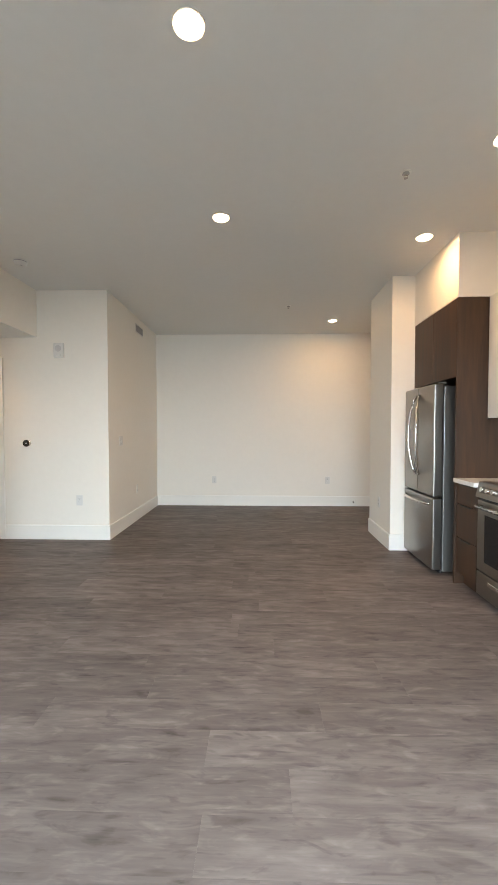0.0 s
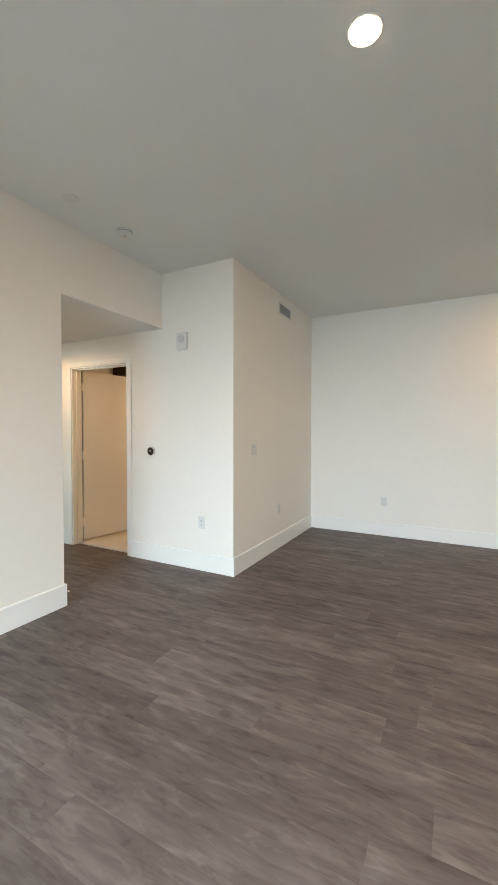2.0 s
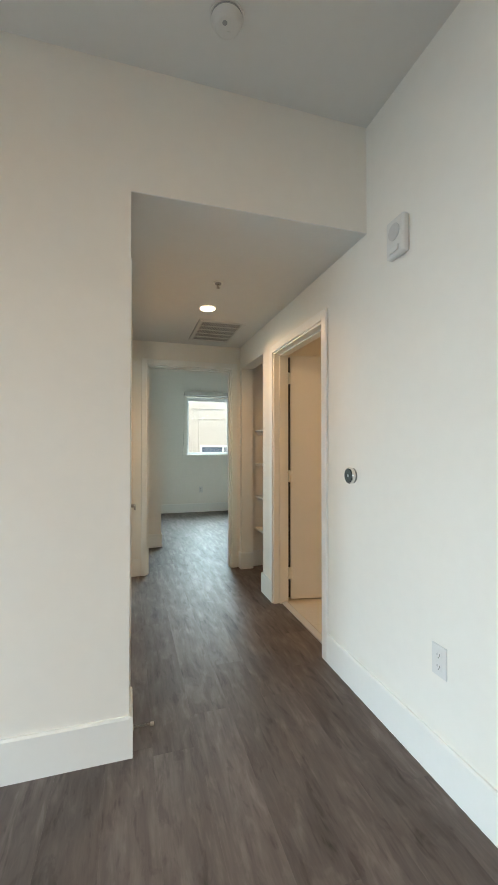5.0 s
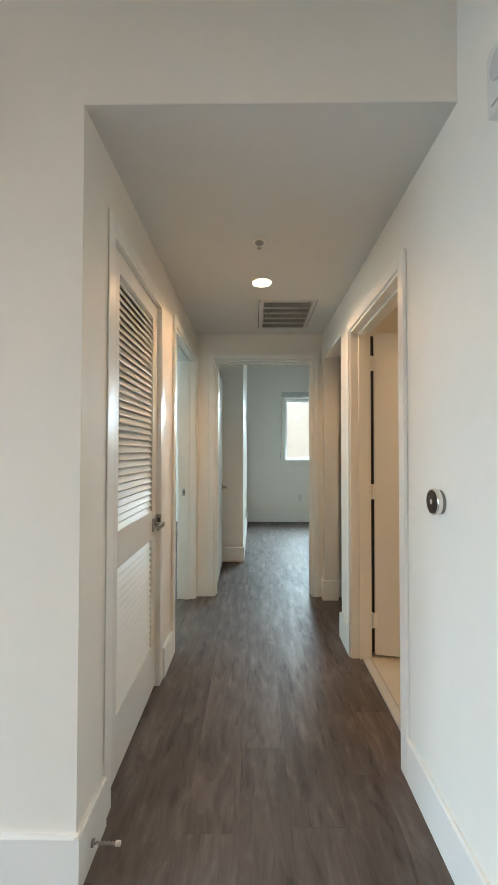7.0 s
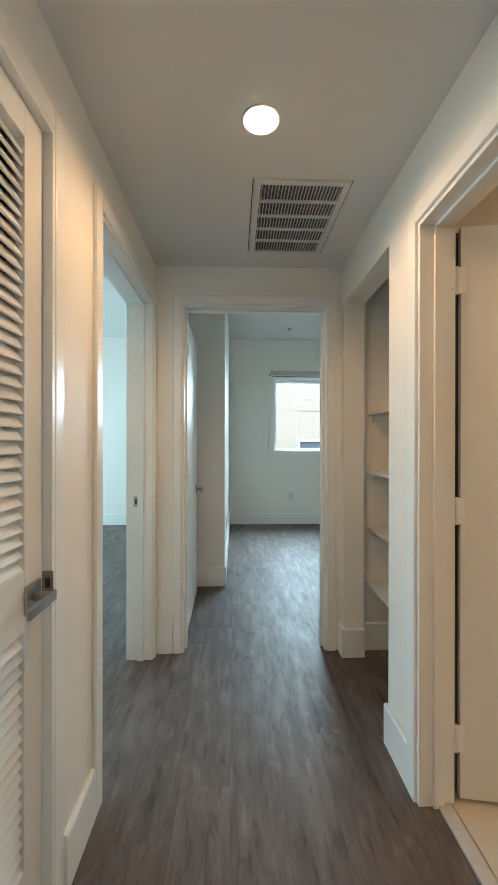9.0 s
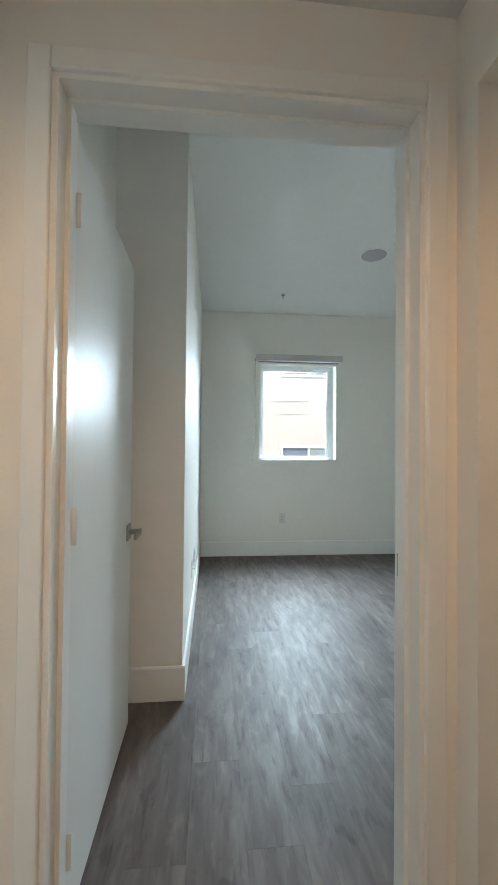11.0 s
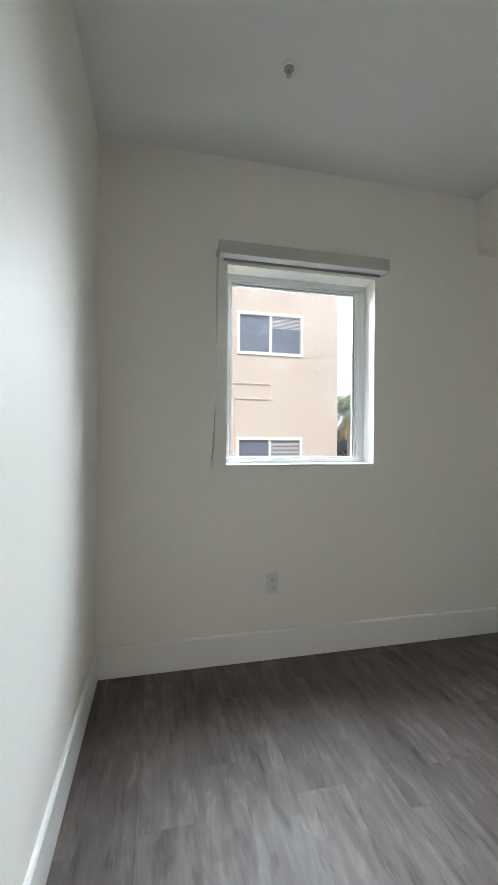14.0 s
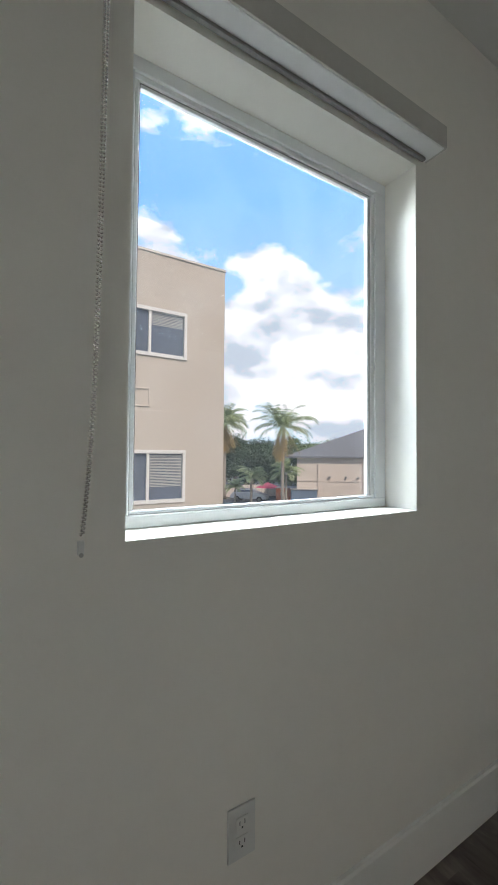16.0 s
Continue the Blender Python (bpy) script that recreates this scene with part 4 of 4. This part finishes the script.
for center, size in (((-337, 232, 140), (52, 52, 74)), ((-296, 282, 95), (70, 70, 62)), ((-362, 190, 105), (60, 60, 50)), ((-384, 141, 345), (75, 75, 42)), ((-392, 118, 205), (44, 44, 42))):
    place, span, away, rise, joined = (sn.new("ShaderNodeVectorMath"), sn.new("ShaderNodeVectorMath"), sn.new("ShaderNodeVectorMath"), sn.new("ShaderNodeMapRange"), sn.new("ShaderNodeMath"))
    place.operation, span.operation, away.operation = "SUBTRACT", "DIVIDE", "LENGTH"
    place.inputs[1].default_value, span.inputs[1].default_value = center, size
    rise.inputs["From Min"].default_value, rise.inputs["From Max"].default_value = 1.25, 0.6
    rise.inputs["To Min"].default_value, rise.inputs["To Max"].default_value = 0.0, 0.17
    sl.new(stc.outputs["Object"], place.inputs[0])
    sl.new(place.outputs[0], span.inputs[0])
    sl.new(span.outputs[0], away.inputs[0])
    sl.new(away.outputs["Value"], rise.inputs["Value"])
    sl.new(banks, joined.inputs[0])
    sl.new(rise.outputs[0], joined.inputs[1])
    banks = joined.outputs[0]
sl.new(banks, cover.inputs[1])
edge = sn.new("ShaderNodeValToRGB")
edge.color_ramp.elements[0].position, edge.color_ramp.elements[0].color = 0.50, (0, 0, 0, 1)
edge.color_ramp.elements[1].position, edge.color_ramp.elements[1].color = 0.575, (1, 1, 1, 1)
sl.new(cover.outputs[0], edge.inputs[0])
blue = sn.new("ShaderNodeValToRGB")
blue.color_ramp.elements[0].position, blue.color_ramp.elements[0].color = 0.0, (0.52, 0.76, 1.0, 1)
blue.color_ramp.elements[1].position, blue.color_ramp.elements[1].color = 1.0, (0.14, 0.46, 1.03, 1)
height = sn.new("ShaderNodeMapRange")
height.inputs["From Max"].default_value = 260.0
sl.new(sep.outputs["Z"], height.inputs["Value"])
sl.new(height.outputs[0], blue.inputs[0])
white = sn.new("ShaderNodeValToRGB")
white.color_ramp.elements[0].position, white.color_ramp.elements[0].color = 0.40, (0.42, 0.54, 0.70, 1)
white.color_ramp.elements[1].position, white.color_ramp.elements[1].color = 0.55, (0.98, 1.1, 1.26, 1)
sl.new(puff.outputs["Fac"], white.inputs[0])
smix = sn.new("ShaderNodeMix")
smix.data_type = "RGBA"
sl.new(edge.outputs[0], smix.inputs[0])
sl.new(blue.outputs[0], smix.inputs[6])
sl.new(white.outputs[0], smix.inputs[7])
sl.new(smix.outputs[2], em.inputs["Color"])
em.inputs["Strength"].default_value = 2.2
sl.new(em.outputs[0], sn["Material Output"].inputs["Surface"])
dome = bmesh.new()
rings = []
for k in range(41):
    a = radians(95 + k * 4.25)
    rings.append([dome.verts.new((-8 + 400 * math.cos(a), 5 + 400 * math.sin(a), z)) for z in (-6.0, 420.0)])
for r0, r1 in zip(rings, rings[1:]):
    dome.faces.new((r0[0], r1[0], r1[1], r0[1]))
tagged(part("backdrop", dome, sm), "blue sky with bright white clouds", "sky", kind="structure")

# neighbouring apartment building
NX, NT = -17.6, 6.46
nb = thing("apartment_building", "peach stucco apartment building with flat roof and sliding windows", "building")
NW = ((6.38, 8.30, 3.83, 4.97), (6.38, 8.30, 0.05, 1.30), (0.4, 2.32, 3.83, 4.97), (0.4, 2.32, 0.05, 1.30), (6.38, 8.30, -3.5, -2.3), (0.4, 2.32, -3.5, -2.3))
ys, zs = (-14.0, 0.4, 2.32, 6.38, 8.30, 9.5), (GZ, -3.5, -2.3, 0.05, 1.30, 3.83, 4.97, NT)
cells = []
for y0, y1 in zip(ys, ys[1:]):
    for z0, z1 in zip(zs, zs[1:]):
        if not any(abs(y0 - w[0]) < 1e-6 and abs(z0 - w[2]) < 1e-6 for w in NW):
            cells.append((NX - 0.2, NX, y0, y1, z0, z1))
part("wall", boxes(*cells), STUCCO, nb)
part("wall", boxes((NX - 14, NX - 0.2, 9.3, 9.5, GZ, NT)), STUCCO, nb)
part("roof", boxes((NX - 14, NX - 0.2, -14, 9.3, NT - 0.5, NT - 0.3)), STUCCO, nb)
part("roof_cap", boxes((NX - 0.24, NX + 0.03, -14, 9.53, NT, NT + 0.06), (NX - 14, NX - 0.24, 9.27, 9.53, NT, NT + 0.06)), VENT, nb, "thin metal parapet cap")
part("control_joint", boxes((NX, NX + 0.006, -14, 9.5, 2.36, 2.372)), PALEWALL, nb)
for y0, y1, z0, z1 in NW:
    w = part("window", boxes((NX - 0.06, NX + 0.04, y0 - 0.05, y1 + 0.05, z1 - 0.03, z1 + 0.06), (NX - 0.06, NX + 0.04, y0 - 0.05, y1 + 0.05, z0 - 0.06, z0 + 0.03),
                             (NX - 0.06, NX + 0.04, y0 - 0.05, y0 + 0.03, z0 + 0.03, z1 - 0.03), (NX - 0.06, NX + 0.04, y1 - 0.03, y1 + 0.05, z0 + 0.03, z1 - 0.03)), VINYL, nb, "white sliding window")
    mid = (y0 + y1) / 2
    part("meeting_stile", boxes((NX - 0.05, NX + 0.02, mid - 0.035, mid + 0.035, z0 + 0.03, z1 - 0.03)), VINYL, w)
    part("pane", boxes((NX - 0.05, NX - 0.04, y0 + 0.03, mid - 0.035, z0 + 0.03, z1 - 0.03)), DARKPANE, w)
    part("pane", boxes((NX - 0.05, NX - 0.04, mid + 0.035, y1 - 0.03, z0 + 0.03, z1 - 0.03)), DARKPANE, w)
    part("blind", boxes(*[(NX - 0.038, NX - 0.03, mid + 0.045, y1 - 0.04, z1 - 0.05 - k * 0.04, z1 - 0.03 - k * 0.04) for k in range(9 if z0 > 2 else 22)]), BLINDS, w, "half lowered slatted blind")
part("conduit", merged(tube([(NX + 0.03, 6.0, 2.92), (NX + 0.03, 7.36, 2.92)], 0.012), tube([(NX + 0.03, 7.34, 2.92), (NX + 0.03, 7.34, 2.475)], 0.012), tube([(NX + 0.03, 7.36, 2.475), (NX + 0.03, 6.26, 2.475)], 0.012), tube([(NX + 0.03, 6.28, 2.475), (NX + 0.03, 6.28, 0.1)], 0.012)), PALEWALL, nb, "painted conduit run")

# low house with a hipped roof, its front square to the window
hs = thing("neighbour_house", "pale stucco house with a grey hipped shingle roof", "house", pose(-42.95, 32.1, 0, 0, 0, -38.3))
part("wall", boxes((-14, 0, 0, 22, GZ, 1.05)), PALEWALL, hs)
part("wall_band", boxes((0, 0.06, 0, 22, -1.75, -1.6)), PALEWALL, hs)
for y in (2.3, 7.2):
    part("downpipe", boxes((0, 0.09, y, y + 0.09, GZ, 1.0)), PALEWALL, hs)
for y in (3.5, 5.3, 6.6, 8.4):
    part("wall_lamp", boxes((0, 0.2, y, y + 0.22, -1.4, -1.15), bevel=0.03), GREYPLASTIC, hs)
roof = bmesh.new()
rv = [roof.verts.new(c) for c in ((0.4, -1.5, 1.0), (0.4, 23.5, 1.0), (-14.8, 23.5, 1.0), (-14.8, -1.5, 1.0), (-7, 9.8, 5.0), (-7, 14.5, 5.0))]
for q in ((0, 1, 5, 4), (1, 2, 5), (2, 3, 4, 5), (3, 0, 4), (3, 2, 1, 0)):
    roof.faces.new([rv[i] for i in q])
part("roof", roof, ROOFING, hs)
part("fascia", boxes((0.38, 0.44, -1.5, 23.5, 0.86, 1.06)), ROOFING, hs)


def leaves(rows, mat, name, parent):
    """rows: (base, tip, width vector) blades, two triangles each."""
    verts, faces = [], []
    for a, b, w in rows:
        k = len(verts)
        mid = (a + b) / 2
        verts += [a, mid + w, b, mid - w]
        faces.append((k, k + 1, k + 2, k + 3))
    me = bpy.data.meshes.new(name)
    me.from_pydata(verts, [], faces)
    me.materials.append(mat)
    ob = new(name, me)
    ob.parent = parent
    return ob


def palm(x, y, top, radius, label, fronds=34, dry=8, droop=1.0, seed=1, trunk=0.22, name="palm_tree"):
    rnd = random.Random(seed)
    ob = thing(name, label, "palm tree", pose(x, y, GZ))
    h = top - GZ
    n = 14
    part("trunk", tube([(0.06 * math.sin(k * 0.7), 0.05 * math.cos(k * 0.9), h * k / n) for k in range(n + 1)], [trunk * (1.25 - 0.45 * k / n + 0.04 * (k % 2)) for k in range(n + 1)], sides=12), BARK, ob, smooth=True)
    for kind, count in (("frond", fronds), ("dry_frond", dry)):
        rows = []
        for f in range(count):
            az = rnd.uniform(0, 2 * math.pi)
            lift = rnd.uniform(-0.1, 1.25) if kind == "frond" else rnd.uniform(-1.3, -0.7)
            length = radius * rnd.uniform(0.85, 1.12)
            p = Vector((0, 0, h))
            steps = 16
            for s in range(steps):
                t = s / steps
                el = lift - droop * 1.5 * t * t if kind == "frond" else lift - 0.3 * t
                d = Vector((math.cos(az) * math.cos(el), math.sin(az) * math.cos(el), math.sin(el)))
                q = p + d * (length / steps)
                side = Vector((-math.sin(az), math.cos(az), 0))
                rows.append((p, q, side * 0.02))
                leaf = 0.36 * radius * 0.42 * (0.35 + math.sin(math.pi * min(1, t * 0.9 + 0.1)))
                for sg in (-1, 1):
                    for o in (0.0, 0.33, 0.67):
                        b = p + (q - p) * o
                        tip = b + side * (sg * leaf * rnd.uniform(0.8, 1.1)) + d * leaf * 0.55 + Vector((0, 0, -leaf * rnd.uniform(0.2, 0.75)))
                        rows.append((b, tip, d * 0.026))
                p = q
        leaves(rows, LEAF if kind == "frond" else DRYLEAF, kind + "s", ob)
    return ob


def along(deg, dist):
    return -7.66 - dist * math.cos(radians(deg + 1.8)), 4.3 + dist * math.sin(radians(deg + 1.8))


palm(*along(25.85, 48), 5.0, 3.6, "date palm with a dense drooping crown and dry skirt", fronds=95, dry=26, droop=1.2, seed=3, trunk=0.3)
palm(*along(34.4, 38), 4.0, 3.5, "queen palm with feathery fronds and dry hanging leaves", fronds=34, dry=7, droop=1.05, seed=5, trunk=0.15)
palm(*along(29.9, 40), -1.0, 1.9, "young bright green palm by the car park", fronds=30, dry=0, droop=1.1, seed=8, trunk=0.13)
palm(*along(34.9, 43), -0.6, 2.1, "young bright green palm by the car park", fronds=30, dry=0, droop=1.1, seed=9, trunk=0.13)
palm(*along(27.6, 42), -2.2, 1.4, "young bright green palm by the car park", fronds=22, dry=0, droop=1.1, seed=11, trunk=0.1)


def leafy_tree(x, y, height, radius, label, seed, crown, count=5200):
    rnd = random.Random(seed)
    ob = thing("tree", label, "tree", pose(x, y, GZ))
    part("trunk", tube([(0, 0, 0), (0.1, 0.05, height * 0.3), (0.0, 0.1, height * 0.62)], [0.35, 0.28, 0.12], sides=10), BARK, ob)
    for k in range(5):
        a = k * 1.26 + rnd.random()
        part("limb", tube([(0.05, 0.05, height * 0.3), (math.cos(a) * radius * 0.35, math.sin(a) * radius * 0.35, height * 0.5), (math.cos(a) * radius * 0.62, math.sin(a) * radius * 0.62, height * 0.68)], [0.16, 0.1, 0.04], sides=7), BARK, ob)
    blobs = [(Vector((rnd.uniform(-1, 1) * radius * 0.75, rnd.uniform(-1, 1) * radius * 0.75, height * rnd.uniform(0.3, 0.92))), radius * rnd.uniform(0.25, 0.45)) for _ in range(26)]
    rows = []
    for _ in range(count):
        c, r = rnd.choice(blobs)
        d = Vector((rnd.gauss(0, 1), rnd.gauss(0, 1), rnd.gauss(0, 1))).normalized()
        p = c + d * r * rnd.uniform(0.75, 1.05)
        t = Vector((rnd.gauss(0, 1), rnd.gauss(0, 1), rnd.gauss(0, 0.6))).normalized() * rnd.uniform(0.22, 0.42)
        w = t.cross(d).normalized() * 0.15
        rows.append((p, p + t, w))
    leaves(rows, crown, "crown", ob)
    return ob


for k, (deg, dist, height, radius) in enumerate(((25.5, 60, 7.8, 4.0), (27.5, 56, 6.9, 3.6), (30.0, 58, 7.2, 4.0), (32.5, 62, 7.0, 3.8), (35.5, 66, 7.9, 4.2), (38.5, 70, 8.0, 4.4), (41.5, 74, 7.6, 4.4), (29.0, 66, 8.0, 4.2), (37.0, 60, 6.2, 3.6), (45, 80, 8.0, 5.0))):
    leafy_tree(*along(deg, dist), height, radius, "dense broadleaf tree beyond the car park", 40 + k, DARKLEAF if deg < 34 else MIDLEAF)

# hills
hb = bmesh.new()
prev = None
for k in range(41):
    deg = 18 + k * 1.2
    x, y = along(deg, 380)
    z = 14 + 7 * noise.noise((k * 0.21, 3.0, 0.0)) + 3 * noise.noise((k * 0.7, 1.0, 0.0)) + 9 * min(max((k - 10) / 8, 0), 1)
    cur = (hb.verts.new((x, y, GZ)), hb.verts.new((x - 30, y + 20, z)))
    if prev:
        hb.faces.new((prev[0], cur[0], cur[1], prev[1]))
    prev = cur
tagged(part("backdrop_hills", hb, HILL), "hazy blue hills on the horizon", "hill", kind="structure")

# car park
cx, cy = along(29.7, 46)
car = thing("car", "white hatchback parked on the asphalt", "car", pose(cx, cy, GZ, 0, 0, 42))
shell = bmesh.new()
prof = ((-2.1, 0.35), (-2.12, 0.75), (-1.95, 0.95), (-1.25, 1.4), (0.3, 1.46), (1.05, 1.0), (2.0, 0.8), (2.12, 0.55), (2.1, 0.33))
sides_v = [[shell.verts.new((x, s * (0.85 if z < 1.1 else 0.66), z)) for x, z in prof] for s in (-1, 1)]
shell.faces.new(sides_v[0])
shell.faces.new(sides_v[1][::-1])
for k in range(len(prof)):
    q = (k + 1) % len(prof)
    shell.faces.new((sides_v[0][k], sides_v[1][k], sides_v[1][q], sides_v[0][q]))
bmesh.ops.bevel(shell, geom=shell.edges[:], offset=0.05, segments=2, affect="EDGES", profile=0.5)
part("body", shell, CARPAINT, car)
for s in (-1, 1):
    part("side_window", boxes((-1.3, 0.55, s * 0.74 - 0.03, s * 0.74 + 0.03, 1.0, 1.34), bevel=0.02), DARKPANE, car)
    for x in (-1.3, 1.35):
        wh = part("wheel", turned(disc(0.32, -0.1, 0.1, 24, bevel=0.03), pose(x, s * 0.8, 0.32, 90, 0, 0)), RUBBER, car)
        part("rim", turned(disc(0.2, -0.11, 0.11, 20), pose(x, s * 0.81, 0.32, 90, 0, 0)), STEEL, wh)
part("windscreen", boxes((-1.75, -1.5, -0.6, 0.6, 1.0, 1.22), bevel=0.02), DARKPANE, car)

for deg, dist, w, h, mat, nm, lab in ((35.0, 47, 2.6, 1.5, ORANGE, "storage_container", "rust orange storage container beside the house"), (37.4, 45, 2.8, 1.5, BLUEPANEL, "storage_container", "blue grey storage container beside the house")):
    x, y = along(deg, dist)
    box = thing(nm, lab, "container", pose(x, y, GZ, 0, 0, -35))
    part("body", boxes((-0.8, 0.8, -w / 2, w / 2, 0, h), bevel=0.04), mat, box)
    part("lid", boxes((-0.9, 0.9, -w / 2 - 0.1, w / 2 + 0.1, h + 0.002, h + 0.12), bevel=0.02), GREYPLASTIC, box)
    for k in range(6):
        part("rib", boxes((0.8, 0.84, -w / 2 + 0.2 + k * w / 6, -w / 2 + 0.3 + k * w / 6, 0.1, h - 0.1)), mat, box)
x, y = along(32.3, 47)
um = thing("market_umbrella", "red pink canopy over the car park", "umbrella", pose(x, y, GZ))
part("pole", disc(0.04, 0, 1.9, 10), GREYPLASTIC, um)
part("canopy", disc(1.5, 1.5, 2.1, 8, top=0.08), PINK, um)
fn = thing("fence", "pale picket fence behind the car park", "fence")
fa, fb = Vector((*along(25.5, 50), 0)), Vector((*along(33.5, 52), 0))
for k in range(36):
    c = fa + (fb - fa) * (k / 35)
    part("slat", boxes((c.x - 0.04, c.x + 0.04, c.y - 0.16, c.y + 0.16, GZ, GZ + 1.5)), PALEWALL, fn)

# ---- floor planks ----
floor = structure("floor", "grey brown wood-look vinyl plank floor", "floor", UNDER, (-8.65, 2.42, -1.72, 6.69, -0.2, -0.0048))
PL, PW = 1.22, 0.181
plank_mesh = None
rest = []
made = 0
rng = random.Random(12)
y = -1.72
while y < 6.66:
    off = rng.uniform(0, PL)
    x = -8.62 - off
    while x < 2.40:
        cx, cy = x + PL / 2, y + PW / 2
        x0, x1 = max(x, -8.59), min(x + PL, 2.38)
        outside = (-3.6 < cx < -3.1 and cy < 2.4) or (cx < -3.1 and cy < -0.75) or x1 - x0 < 0.01
        whole = x1 - x0 > PL - 0.001
        near = whole and ((-2.6 < cx + 0.6 and cx - 0.6 < 1.7 and 1.6 < cy < 6.7 and not (cx < -2.1 and cy > 4.6)) or (cx - 0.6 < -2.4 and 3.4 < cy < 4.65) or (cx < -4.9 and 3.4 < cy))
        if outside:
            pass
        elif near and made < 300:
            if plank_mesh is None:
                p = part("plank", boxes((-PL / 2 + 0.00006, PL / 2 - 0.00006, -PW / 2 + 0.00006, PW / 2 - 0.00006, -0.005, 0.0), bevel=0.0003, segments=1), PLANK, floor)
                plank_mesh = p.data
            else:
                p = new("plank", plank_mesh)
                p.parent = floor
            p.location = (cx, cy, 0)
            made += 1
        else:
            rest.append((x0 + 0.00006, x1 - 0.00006, y + 0.00006, y + PW - 0.00006, -0.005, 0.0))
        x += PL
    y += PW
part("planks", boxes(*rest), PLANKREST, floor)["kind"] = "stuff"
